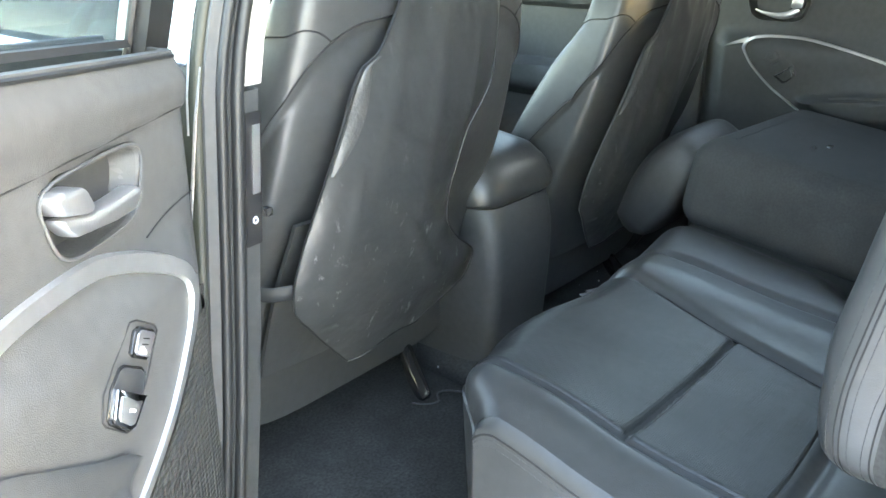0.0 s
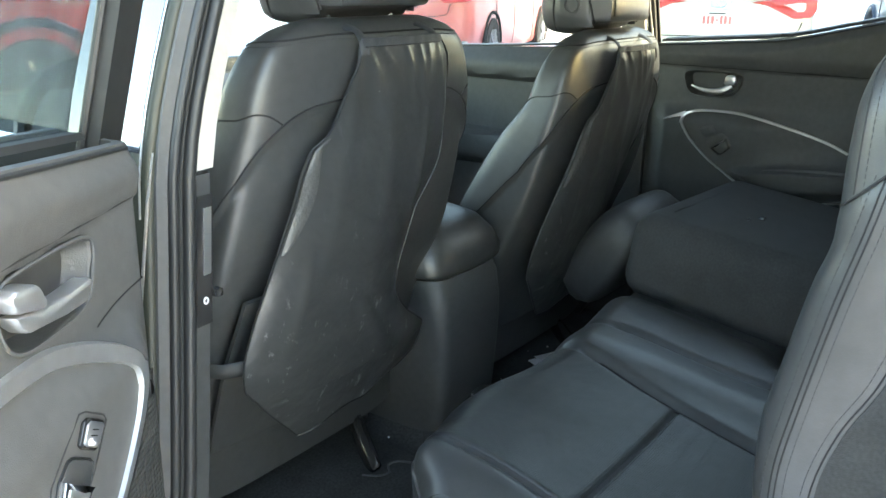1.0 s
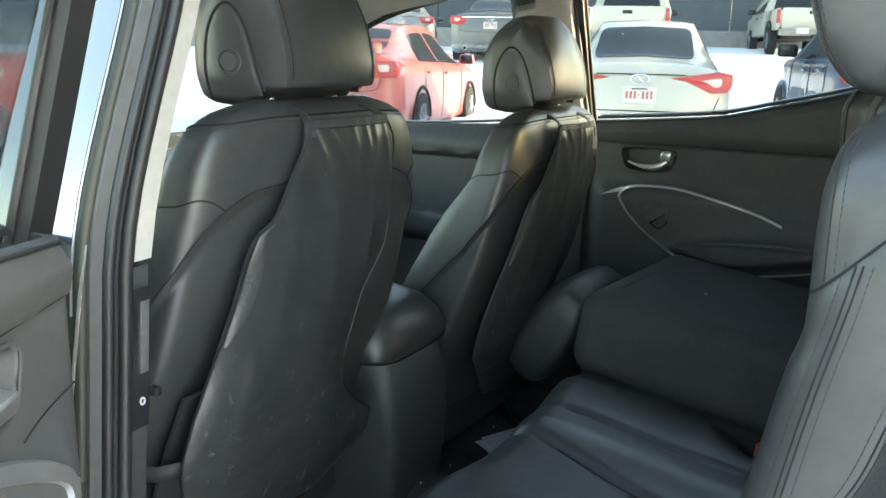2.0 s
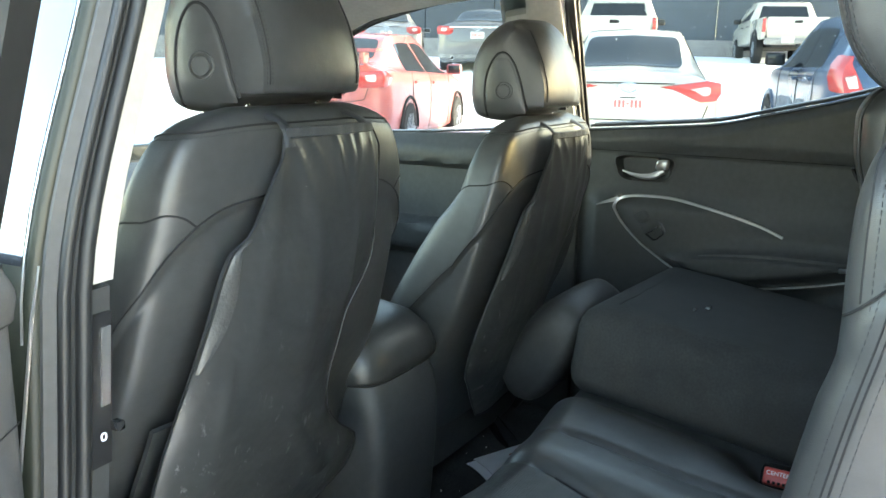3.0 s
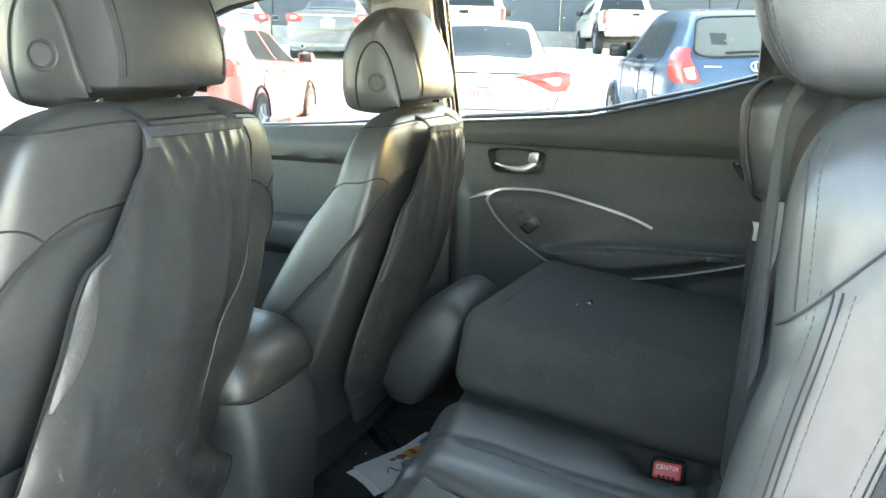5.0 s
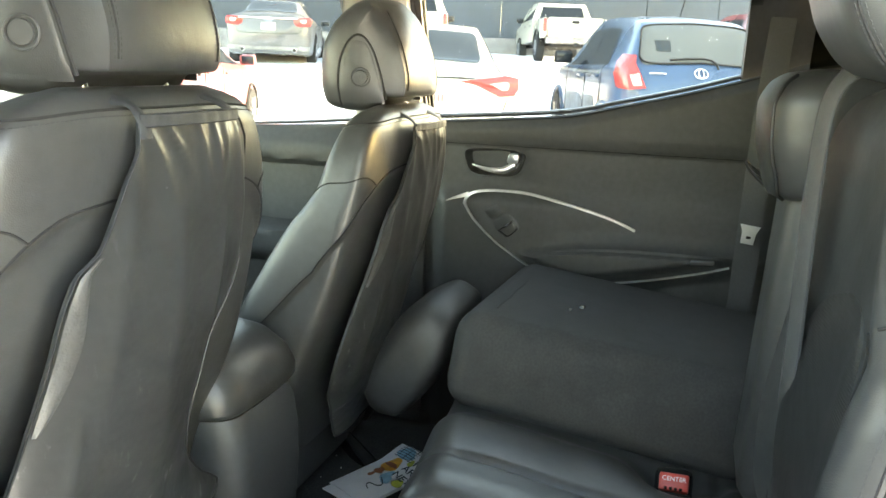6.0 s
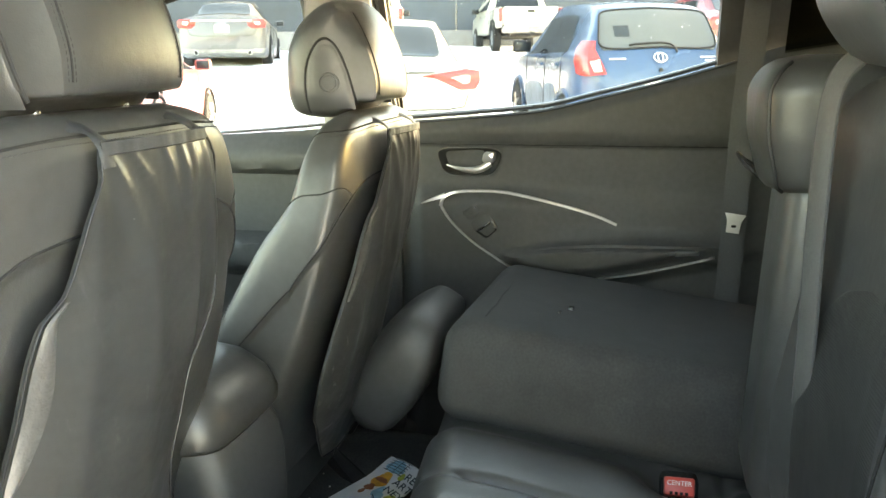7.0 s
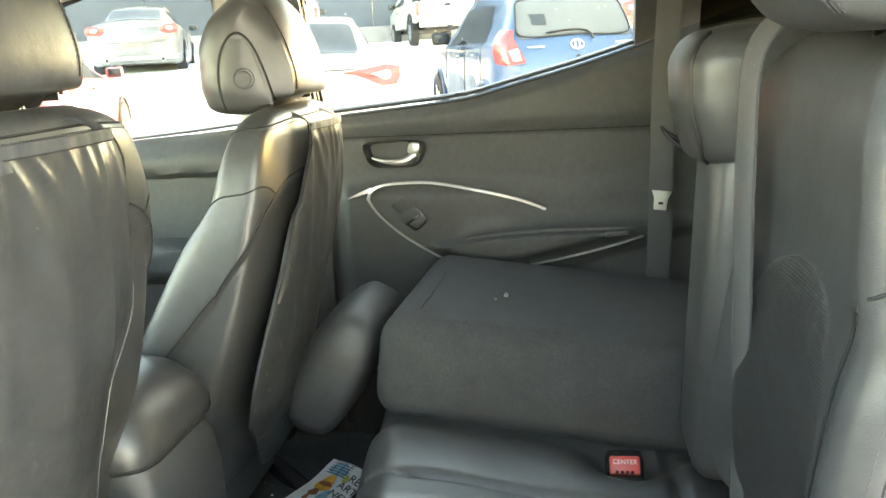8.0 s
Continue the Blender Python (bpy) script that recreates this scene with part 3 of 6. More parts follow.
    # handle in its dish: lever with a lock tab at the rear
    def rim(k, lift=0.002):
        out = []
        for t in [i * math.pi / 32 for i in range(65)]:
            v = 1.081 + 0.029 * k * math.copysign(abs(math.sin(t)) ** 0.5, math.sin(t))
            out.append(on(0.150 + dish_half(v) * k * math.copysign(abs(math.cos(t)) ** 0.5, math.cos(t)), v, lift))
        return out

    def lay(shape, lo, hi, r, flat):
        """A shape drawn in the panel's plane; flat: at a fixed depth, else it follows the panel."""
        bm = prism(shape, lo, hi, "z", r)
        for q in bm.verts:
            q.co = to(*q.co) if flat else on(q.co.x, q.co.y, q.co.z)
        return bm

    def inset(shape, k):
        cu, cv = sum(p[0] for p in shape) / len(shape), sum(p[1] for p in shape) / len(shape)
        return [(cu + (a - cu) * k, cv + (b - cv) * k) for a, b in shape]

    part("handle_bezel", tube(rim(1.06, 0.0008), 0.0016, 6), PANEL, d)
    part("handle_dish", loft([rim(k, 0.0015) for k in (1.0, 0.93, 0.86, 0.6, 0.3, 0.02)], caps=False), PLASTIC, d, "dark handle dish")
    lever = [(0.216, 1.090), (0.183, 1.082), (0.173, 1.083), (0.160, 1.0815), (0.136, 1.0815), (0.112, 1.0825), (0.106, 1.078), (0.118, 1.065), (0.150, 1.066), (0.183, 1.070), (0.201, 1.072), (0.209, 1.079)]
    if near:
        part("lever", lay(lever, 0.026, 0.044, 0.004, True), SATIN, d, "satin silver door lever")
    else:
        arc = spline([(0.100, 1.074, 0.032), (0.122, 1.068, 0.038), (0.150, 1.064, 0.040), (0.175, 1.066, 0.037), (0.197, 1.079, 0.032)], 20)
        part("lever", tube([to(q.x, q.y, q.z) for q in arc], [0.0022 + 0.0060 * step(0, 16, i) for i in range(21)], 10, flat=0.55), SATIN, d, "satin silver door lever")
    tab = [(0.180, 1.082), (0.183, 1.100), (0.188, 1.105), (0.206, 1.105), (0.210, 1.100), (0.207, 1.082)] if not near else [(0.220, 1.103), (0.214, 1.108), (0.189, 1.105), (0.184, 1.101), (0.176, 1.086), (0.183, 1.0835), (0.215, 1.0915)]
    part("lock_tab", lay(tab, 0.024, 0.046, 0.004, True), SATIN, d, "bright lock tab")
    # seat heater button and window switch in a slanting plate
    plate_shape = [(0.167, 0.993), (0.159, 0.991), (0.134, 0.975), (0.131, 0.969), (0.156, 0.940), (0.188, 0.914), (0.196, 0.916), (0.221, 0.937), (0.224, 0.943), (0.218, 0.961), (0.199, 0.975)]
    if near:
        part("plate_gap", tube([on(a, b, 0.0004) for a, b in plate_shape + plate_shape[:1]], 0.0008, 5), SEAM, d)
    heat = [(0.160, 0.987), (0.141, 0.975), (0.139, 0.971), (0.152, 0.958), (0.158, 0.957), (0.175, 0.968), (0.178, 0.973), (0.168, 0.987)]
    # switch finishes: brighter on the open door, duller on the shaded far one
    hb = part("seat_heater_button", lay(heat, 0.0, 0.0035, 0.001, False), GLOSSY if near else PLASTIC, d, "dark seat heater button")
    part("button_face", lay(inset(heat, 0.80), 0.003, 0.0052, 0.0008, False), SATIN if near else PLASTIC, hb, "grey button face")
    for a, b in ((0.1575, 0.976), (0.1605, 0.9725)):
        part("symbol", lay([(a + 0.004, b + 0.0022), (a - 0.004, b - 0.0022), (a - 0.0034, b - 0.003), (a + 0.0046, b + 0.0014)], 0.005, 0.0058, 0, False), SEAM, hb)
    if near:
        part("symbol", lay([(0.171, 0.9700), (0.162, 0.9640), (0.160, 0.9665), (0.164, 0.9690), (0.163, 0.9715), (0.168, 0.9730)], 0.005, 0.0058, 0, False), WHITE_MARK, hb, "white heated seat symbol")
    cup = [(0.187, 0.969), (0.163, 0.954), (0.158, 0.947), (0.167, 0.931), (0.190, 0.915), (0.199, 0.919), (0.217, 0.936), (0.219, 0.942), (0.209, 0.961), (0.194, 0.970)]
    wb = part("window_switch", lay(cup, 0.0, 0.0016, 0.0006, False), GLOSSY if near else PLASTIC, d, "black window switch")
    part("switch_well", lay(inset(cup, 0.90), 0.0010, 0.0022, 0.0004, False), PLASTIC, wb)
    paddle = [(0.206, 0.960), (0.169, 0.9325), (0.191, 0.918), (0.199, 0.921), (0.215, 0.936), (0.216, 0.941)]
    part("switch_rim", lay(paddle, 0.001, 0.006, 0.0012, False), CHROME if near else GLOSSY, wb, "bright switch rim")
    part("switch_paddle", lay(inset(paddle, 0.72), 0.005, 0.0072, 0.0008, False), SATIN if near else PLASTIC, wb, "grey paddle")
    part("switch_lip", lay([(0.203, 0.957), (0.171, 0.934), (0.177, 0.933), (0.188, 0.939), (0.199, 0.949)], 0.005, 0.0078, 0.0008, False), CHROME, wb, "bright switch lip")
    part("symbol", lay([(0.197, 0.9385), (0.191, 0.9345), (0.193, 0.9325), (0.199, 0.9365)], 0.007, 0.0080, 0, False), WHITE_MARK if near else STITCH, wb)
    # vent-like badge on the armrest, speaker mesh and pocket
    bm = rbox((0.615, 0.904, 0), (0.048, 0.010, 0.004), 0.0015)
    for v in bm.verts:
        v.co = on(v.co.x, v.co.y, v.co.z + 0.002)
    part("reflector", bm, SATIN, d, "small grey reflector")
    part("pad_seam", tube([on(0.94 * i / 60, 1.1195, 0.0002) for i in range(61)], 0.0007 if near else 0.0014, 5), SEAM, d)
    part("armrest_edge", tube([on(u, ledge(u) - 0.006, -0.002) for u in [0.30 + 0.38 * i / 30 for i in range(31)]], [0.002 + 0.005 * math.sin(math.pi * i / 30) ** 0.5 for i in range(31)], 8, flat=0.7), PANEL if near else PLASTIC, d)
    part("sill_clip", rbox(to(0.296, sill_line(0.296) + 0.006, -0.016), (0.016, 0.030, 0.008), 0.003), RUBBER, d)
    part("sill_line_strip", tube([to(0.70 * i / 40, sill_line(0.70 * i / 40) - 0.004, depth(0.70 * i / 40, sill_line(0.70 * i / 40) - 0.004) + 0.001) for i in range(41)], 0.0022, 5), RUBBER, d)
    if near:
        edge_u = lambda v: lerp_table([(0.50, 0.33), (0.80, 0.24), (0.840, 0.190), (0.876, 0.125), (0.915, 0.083), (0.941, 0.064), (0.966, 0.052)], v)[0]  # noqa: E731
        bm = grid(lambda a, b: on(-0.006 + (edge_u(0.52 + 0.43 * b) + 0.006) * a, 0.52 + 0.43 * b, 0.003), 24, 40)
        part("mesh_panel", bm, MESH, d, "dark woven mesh panel")
        part("panel_joint", tube([on(q.x, q.y, 0.001) for q in spline([(-0.012, 1.041, 0), (0.025, 1.040, 0), (0.057, 1.0365, 0), (0.088, 1.030, 0)], 12)], 0.0007, 5), SEAM, d)
        # the pull pocket's shaded recess, drawn as a dark patch on the panel
        pocket_top = lambda u: lerp_table([(0.178, 0.86), (0.185, 0.885), (0.202, 0.902), (0.232, 0.917), (0.287, 0.948), (0.336, 0.972), (0.45, 0.985)], u)[0]  # noqa: E731
        part("armrest_pad", grid(lambda a, b: on(0.197 + 0.26 * a, low_line(0.197 + 0.26 * a) + 0.010 + (pocket_top(0.197 + 0.26 * a) - low_line(0.197 + 0.26 * a) - 0.010) * b, 0.004 + 0.008 * abs(math.sin(math.pi * b)) ** 0.5), 40, 18), PLASTIC, d, "dark patch standing for the recessed pull pocket")
    return d


MESH = even(material("woven_mesh", (0.034, 0.034, 0.032), 0.45, grain=0.3, scale=500, bump=1.0, bump_scale=190, kind="voronoi"), 0.12)
for node in MESH.node_tree.nodes:
    if node.bl_idname == "ShaderNodeTexVoronoi":
        node.inputs["Randomness"].default_value = 0.12
rear_door("door_1", lambda u, v, w: Vector((0.77 - w, -0.02 - u, v)), "closed black rear door with silver trim and a clear window", False)
ND, NN, NO = Vector((-0.853, -0.521, 0)), Vector((0.521, -0.853, 0)), Vector((-0.877, -0.170, 0))
rear_door("door_2", lambda u, v, w: NO + ND * u + NN * w + Vector((0, 0, v)), "open rear door, drawn daylit grey, with a silver handle and window switches", True)


def far_side():
    """The right centre pillar, the front passenger door and the rear corner trim."""
    p = thing("pillar_right", (0.74, 0.08, 0.4), "light grey centre pillar trim beside the passenger window", "door pillar", kind="structure")
    lean = lambda z: 0.745 - 0.10 * max(0, z - 1.13)  # noqa: E731
    shift = lambda z: 0.01 + 0.14 * max(0, z - 1.13)  # noqa: E731
    zs = [0.45, 0.7, 0.9, 1.05, 1.13]
    part("lower_trim", loft([[Vector((lean(z) + a, b, z)) for a, b in ((-0.02, -0.015), (-0.03, 0.0), (-0.03, 0.13), (-0.02, 0.15), (0.03, 0.15), (0.03, -0.015))] for z in zs]), PLASTIC, p)
    zs = [1.134, 1.2, 1.3, 1.4, 1.5, 1.58]
    part("upper_trim", loft([[Vector((lean(z) + a, b + shift(z), z)) for a, b in ((-0.02, -0.018), (-0.032, 0.0), (-0.034, 0.12), (-0.02, 0.14), (0.03, 0.14), (0.03, -0.018))] for z in zs]), BEIGE, p)
    part("seal", tube([(lean(z) + 0.0, -0.024 + shift(z), z) for z in (1.1, 1.2, 1.3, 1.4, 1.5, 1.58)], 0.005, 8), RUBBER, p)
    c = Vector((lean(1.475) - 0.034, 0.105, 1.475))
    part("cap", disc(c, (-1, 0, 0.3), 0.016, 0.004), BEIGE, p)
    d = thing("door_3", (0.77, 0.6, 0.42), "closed black front passenger door with silver trim", "car door", kind="structure")

    def fs(u):
        return lerp_table([(-0.60 - 0.6, 1.08), (-0.60, 1.117), (-0.415, 1.128), (-0.286, 1.138), (-0.1, 1.157), (0.0, 1.167)], u)[0]

    def fsurf(a, b):
        y = 0.12 + 1.1 * a
        v = 0.44 + (fs(-y) - 0.44) * b
        w = 0.012 + 0.022 * step(1.05, 1.065, v) - 0.03 * step(1.08, 1.14, v) + 0.05 * step(0.90, 0.88, v) * step(0.80, 0.84, v)
        return Vector((0.77 - w, y, v))

    part("inner_panel", grid(fsurf, 60, 90, 0.012), PLASTIC, d)
    part("sill_molding", tube([(0.806, 0.1 + 1.1 * i / 20, fs(-0.1 - 1.1 * i / 20) + 0.008) for i in range(21)], 0.004, 8), SATIN, d)
    part("outer_skin", grid(lambda a, b: Vector((0.88 + 0.04 * math.sin(math.pi * b), 0.05 + 1.2 * a, 0.36 + 0.76 * b)), 6, 8, 0.02), CARPAINT, d)
    for pts in ([(0.752, 0.75, 0.925), (0.752, 0.60, 0.922), (0.752, 0.50, 0.912), (0.752, 0.46, 0.907), (0.752, 0.423, 0.894), (0.752, 0.39, 0.868), (0.752, 0.375, 0.85)], [(0.752, 0.70, 0.730), (0.752, 0.55, 0.743), (0.752, 0.49, 0.758), (0.752, 0.36, 0.78)]):
        part("trim_strip", tube(spline(pts, 16), 0.0032, 6), SATIN, d, "satin silver trim strip")
    part("pane", grid(lambda a, b: Vector((0.805 - 0.16 * b, 0.12 + 1.0 * a - 0.45 * a * b, fs(-0.12 - a) - 0.02 + 0.40 * b)), 6, 6, 0.004), PANE, d)
    # front pillar and header along the top of the front window
    f = thing("pillar_front_right", (0.74, 0.9, 1.1), "light grey windscreen pillar trim", "windscreen pillar", kind="structure")
    pts = spline([(0.80, 1.25, 1.10), (0.74, 0.95, 1.27), (0.66, 0.62, 1.44), (0.62, 0.35, 1.505), (0.60, 0.15, 1.53), (0.60, -0.3, 1.54), (0.60, -0.8, 1.52)], 30)
    part("trim", tube(pts, 0.045, 10, flat=0.6), BEIGE, f)
    part("seal", tube([q + Vector((0.03, 0, -0.045)) for q in pts], 0.008, 6), RUBBER, f)
    m = thing("wing_mirror_right", (0.95, 0.95, 1.05), "black wing mirror outside the front passenger window", "wing mirror")
    part("housing", rbox((0.99, 0.93, 1.12), (0.20, 0.09, 0.13), 0.03, 3), GLOSSY, m)
    part("arm", rbox((0.88, 0.94, 1.08), (0.10, 0.05, 0.04), 0.01), GLOSSY, m)
    part("glass", rbox((0.99, 0.882, 1.12), (0.16, 0.004, 0.10), 0.0), CHROME, m)


far_side()
# ---- front seats ----
# rows: height, rear y, front y in the middle, front y of the side bolster, half width
BACK = [(0.62, 0.075, 0.20, 0.22, 0.22), (0.70, 0.050, 0.18, 0.240, 0.255), (0.80, 0.015, 0.14, 0.238, 0.268), (0.90, -0.030, 0.10, 0.200, 0.268), (0.98, -0.055, 0.075, 0.148, 0.262),
        (1.06, -0.074, 0.05, 0.088, 0.252), (1.10, -0.080, 0.038, 0.046, 0.246), (1.125, -0.084, 0.03, 0.026, 0.240), (1.17, -0.086, 0.015, 0.012, 0.230), (1.218, -0.084, -0.002, -0.006, 0.207), (1.245, -0.076, -0.016, -0.020, 0.165), (1.257, -0.062, -0.034, -0.036, 0.11)]
# the long seam that parts the shoulder and bolster from the rear panel: place round the side, -1 rear to 1 front, and height
S_SEAM = [(-1.0, 1.158), (-0.97, 1.152), (-0.91, 1.138), (-0.82, 1.115), (-0.72, 1.09), (-0.57, 1.062), (-0.3, 1.03), (0.0, 0.99), (0.33, 0.893), (0.6, 0.80), (0.8, 0.70), (1.0, 0.62)]


def back_at(z, th, out=0.0):
    """A point of the backrest's skin at a height and an angle: 0 right, 90 front, 180 left, 270 rear."""
    yr, yf, yb, w = lerp_table(BACK, z)
    c, s = math.cos(th), math.sin(th)
    x = w * math.copysign(abs(c) ** 0.55, c)
    k = abs(x / w)
    front = yf + (yb - yf) * k ** 2.5
    mid = (yr + min(yf, yb)) / 2
    y = mid + (front - mid) * abs(s) ** 0.36 if s > 0 else mid + (yr - mid) * abs(s) ** 0.45
    round_side = math.copysign(abs(s) ** 0.4, s)
    line = lerp_table(S_SEAM, round_side)[0]
    out -= 0.009 * step(0.0, 0.016, line - z) * step(0.70, 0.85, z) * step(0.75, 0.45, round_side)
    return Vector((x + out * c, y + out * s, z))


def back_line(rows, n=30, out=0.0012):
    """A line on the backrest from rows of (height, degrees)."""
    return [back_at(q.x, radians(q.y * 100), out) for q in spline([(z, a / 100, 0) for z, a in rows], n)]


def head_ring(k, cy, cz, hw, hd):
    """A rounded cross-section of a headrest."""
    return [head_pt(2 * math.pi * i / 44, cy, cz, hw, hd) for i in range(44)]


HEAD_X = (0.50, 0.30)   # corner sharpness of a headrest, front and rear half
HEAD_Y = (0.80, 0.36)


def head_pt(t, cy, cz, hw, hd, flip=False):
    c, s = math.cos(t), math.sin(t)
    k = 0 if (s > 0) != flip else 1
    q = math.copysign(abs(s) ** HEAD_Y[k], s)
    return Vector((hw * math.copysign(abs(c) ** HEAD_X[k], c), cy + hd * q, cz))


# front headrest: height, front y, crease y, rear y, half width in front, half width at the crease
HEAD = [(1.246, 0.045, -0.026, -0.028, 0.080, 0.070), (1.251, 0.062, -0.050, -0.054, 0.102, 0.084), (1.262, 0.073, -0.084, -0.089, 0.114, 0.090), (1.30, 0.080, -0.089, -0.097, 0.119, 0.093), (1.345, 0.078, -0.079, -0.092, 0.119, 0.093),
        (1.385, 0.064, -0.061, -0.079, 0.117, 0.091), (1.415, 0.040, -0.041, -0.062, 0.108, 0.083), (1.432, 0.012, -0.026, -0.046, 0.090, 0.066), (1.438, -0.006, -0.026, -0.036, 0.060, 0.044)]


def headrest_ring(z):
    """Front arc, tapering flanks and a padded rear face that meets the flanks in a crease."""
    yf, yc, yr, wf, wr = lerp_table(HEAD, z)
    yw = max(yf - 0.070, yc + 0.006)
    lift = lambda y: 0.018 * step(-0.028, -0.048, y) * step(1.285, 1.246, z)  # noqa: E731
    pts = []
    for i in range(21):
        t = math.pi * i / 20
        pts.append((wf * math.copysign(abs(math.cos(t)) ** 0.62, math.cos(t)), yw + (yf - yw) * abs(math.sin(t)) ** 0.75))
    for i in range(1, 9):
        f = i / 9
        pts.append((-wf + (wf - wr) * f ** 1.3, yw + (yc - yw) * f))
    for i in range(17):
        f = -1 + i / 8
        pts.append((wr * f, yc + (yr - yc) * (1 - abs(f) ** 3)))
    for i in range(8, 0, -1):
        f = i / 9
        pts.append((wf - (wf - wr) * f ** 1.3, yw + (yc - yw) * f))
    return [Vector((x, y, z + lift(y))) for x, y in pts]


def headrest_side(y, z, out=0.0):
    """Half width of the headrest's flank at a depth and height."""
    yf, yc, yr, wf, wr = lerp_table(HEAD, z)
    yw = max(yf - 0.070, yc + 0.006)
    if y <= yw:
        f = min(1, (y - yw) / (yc - yw))
        return wf - (wf - wr) * f ** 1.3 + out
    s = min(0.98, (y - yw) / (yf - yw)) ** (1 / 0.75)
    return wf * (1 - s * s) ** 0.31 + out


def front_seat(label):
    s = thing("front_seat", (0, 0, 0), label, "car seat", group="front seats")
    zs = [0.62 + (1.257 - 0.62) * i / 90 for i in range(91)]
    turn = [2 * math.pi * k / 176 for k in range(176)]
    turn = [math.atan2(math.copysign(abs(math.sin(u)) ** 2.4, math.sin(u)), math.cos(u)) for u in turn]
    part("backrest", loft([[back_at(z, th) for th in turn] for z in zs]), LEATHER, s)
    long_seam = [(z, 180 - math.degrees(math.asin(math.copysign(abs(q) ** 2.5, q)))) for q, z in [(k / 30, lerp_table(S_SEAM, k / 30)[0]) for k in range(-30, 16)]]
    for rows in (long_seam, [(z, 540 - a) for z, a in long_seam]):
        part("seam", tube(back_line(rows, 90, 0.0), 0.0013, 6), SEAM, s)
    for rows in ([(1.100, 128), (1.118, 150), (1.134, 172), (1.146, 195), (1.147, 208), (1.142, 219), (1.131, 228)],
                 [(1.100, 52), (1.118, 30), (1.134, 8), (1.146, -15), (1.147, -28), (1.142, -39), (1.131, -48)],
                 [(1.10, 112), (1.06, 130), (0.98, 146), (0.88, 152), (0.76, 156)],
                 [(1.10, 68), (1.06, 50), (0.98, 34), (0.88, 28), (0.76, 24)]):
        part("seam", tube(back_line(rows, 30, 0.0002), 0.0013, 6), SEAM, s)
    ring = [(1.222, 150), (1.231, 180), (1.234, 215), (1.238, 250), (1.238, 270), (1.238, 290), (1.234, 325), (1.231, 360), (1.222, 390)]
    part("seam", tube(back_line(ring, 40, 0.0004), 0.0015, 6), SEAM, s)
    part("stitching", stitches(back_line([(z - 0.006, a) for z, a in ring], 60, 0.0006), None, 0.0055, 0.0036, 0.0006), STITCH, s, "grey stitching")
    for d in (0, 5):
        part("stitching", stitches(back_line([(1.095, 116 + d), (1.05, 134 + d), (0.97, 150 + d), (0.87, 156 + d), (0.76, 160 + d)], 50, 0.0006), None, 0.0055, 0.0036, 0.0006), STITCH, s, "grey stitching")
    # pocket panel low on the back
    part("map_pocket", grid(lambda a, b: Vector((-0.235 + 0.30 * a, lerp_table(BACK, 0.64 + 0.26 * b)[0] - 0.004 - 0.004 * math.sin(math.pi * a), 0.64 + 0.26 * b)), 16, 10, 0.006), LEATHER, s, "dark leather back pocket")
    part("cushion", loft([[Vector((0.27 * math.copysign(abs(math.cos(t)) ** 0.4, math.cos(t)) * (1 - 0.06 * abs(k - 0.5)), y, 0.62 + 0.03 * k + (0.10 - 0.02 * k) * math.copysign(abs(math.sin(t)) ** 0.5, math.sin(t)))) for t in [2 * math.pi * i / 40 for i in range(40)]]
                         for y, k in ((0.10, 0), (0.14, 0.1), (0.3, 0.5), (0.5, 0.9), (0.60, 1.0))]), LEATHER, s)
    part("side_shield", prism([(0.11, 0.50), (0.05, 0.60), (0.05, 0.66), (0.12, 0.68), (0.48, 0.60), (0.50, 0.52)], -0.285, -0.262, "x", 0.006), RUBBER, s)
    part("side_shield", prism([(0.11, 0.50), (0.05, 0.60), (0.05, 0.66), (0.12, 0.68), (0.48, 0.60), (0.50, 0.52)], 0.262, 0.285, "x", 0.006), RUBBER, s)
    for x in (-0.2, 0.2):
        part("rail", rbox((x, 0.46, 0.485), (0.05, 0.62, 0.07), 0.008), RUBBER, s)
    part("rail_cover", tube(spline([(0.175, 0.150, 0.515), (0.150, 0.120, 0.510), (0.115, 0.070, 0.495), (0.090, 0.025, 0.478), (0.086, 0.012, 0.470)], 20), [0.012 + 0.014 * math.sin(math.pi * i / 20) ** 0.6 for i in range(21)], 12, flat=0.55), GLOSSY, s, "black rail end cover")
    # headrest on two posts: arched flank panels with a release button, padded rear face with twin stitching
    levels = [1.246 + 0.192 * (0.5 - 0.5 * math.cos(math.pi * i / 40)) for i in range(41)]
    h = part("headrest", loft([headrest_ring(z) for z in levels]), LEATHER, s)
    arch = [(0.021, 1.256), (0.025, 1.29), (0.023, 1.325), (0.014, 1.352), (-0.002, 1.372), (-0.018, 1.372), (-0.033, 1.352), (-0.045, 1.32), (-0.053, 1.29), (-0.058, 1.268)]
    for sx in (-1, 1):
        part("side_seam", tube([Vector((sx * headrest_side(q.x, q.y, -0.0004), q.x, q.y)) for q in spline([(a, b, 0) for a, b in arch], 48)], 0.0021, 6), SEAM, h)
        # the arch's panel lies a little proud
        def pad(a, b):
            z = 1.262 + 0.106 * b
            y0 = lerp_table([(1.256, -0.056), (1.29, -0.050), (1.32, -0.042), (1.352, -0.030), (1.372, -0.014)], z)[0]
            y1 = lerp_table([(1.256, 0.018), (1.29, 0.022), (1.325, 0.020), (1.352, 0.011), (1.372, -0.006)], z)[0]
            y = y0 + (y1 - y0) * a
            return Vector((sx * headrest_side(y, z, 0.0032 * (max(0, math.sin(math.pi * a)) ** 0.3) * (max(0, math.sin(math.pi * min(1, 0.5 + b * 0.5)))) ** 0.3 * min(1, 5 * b) - 0.0008), y, z))
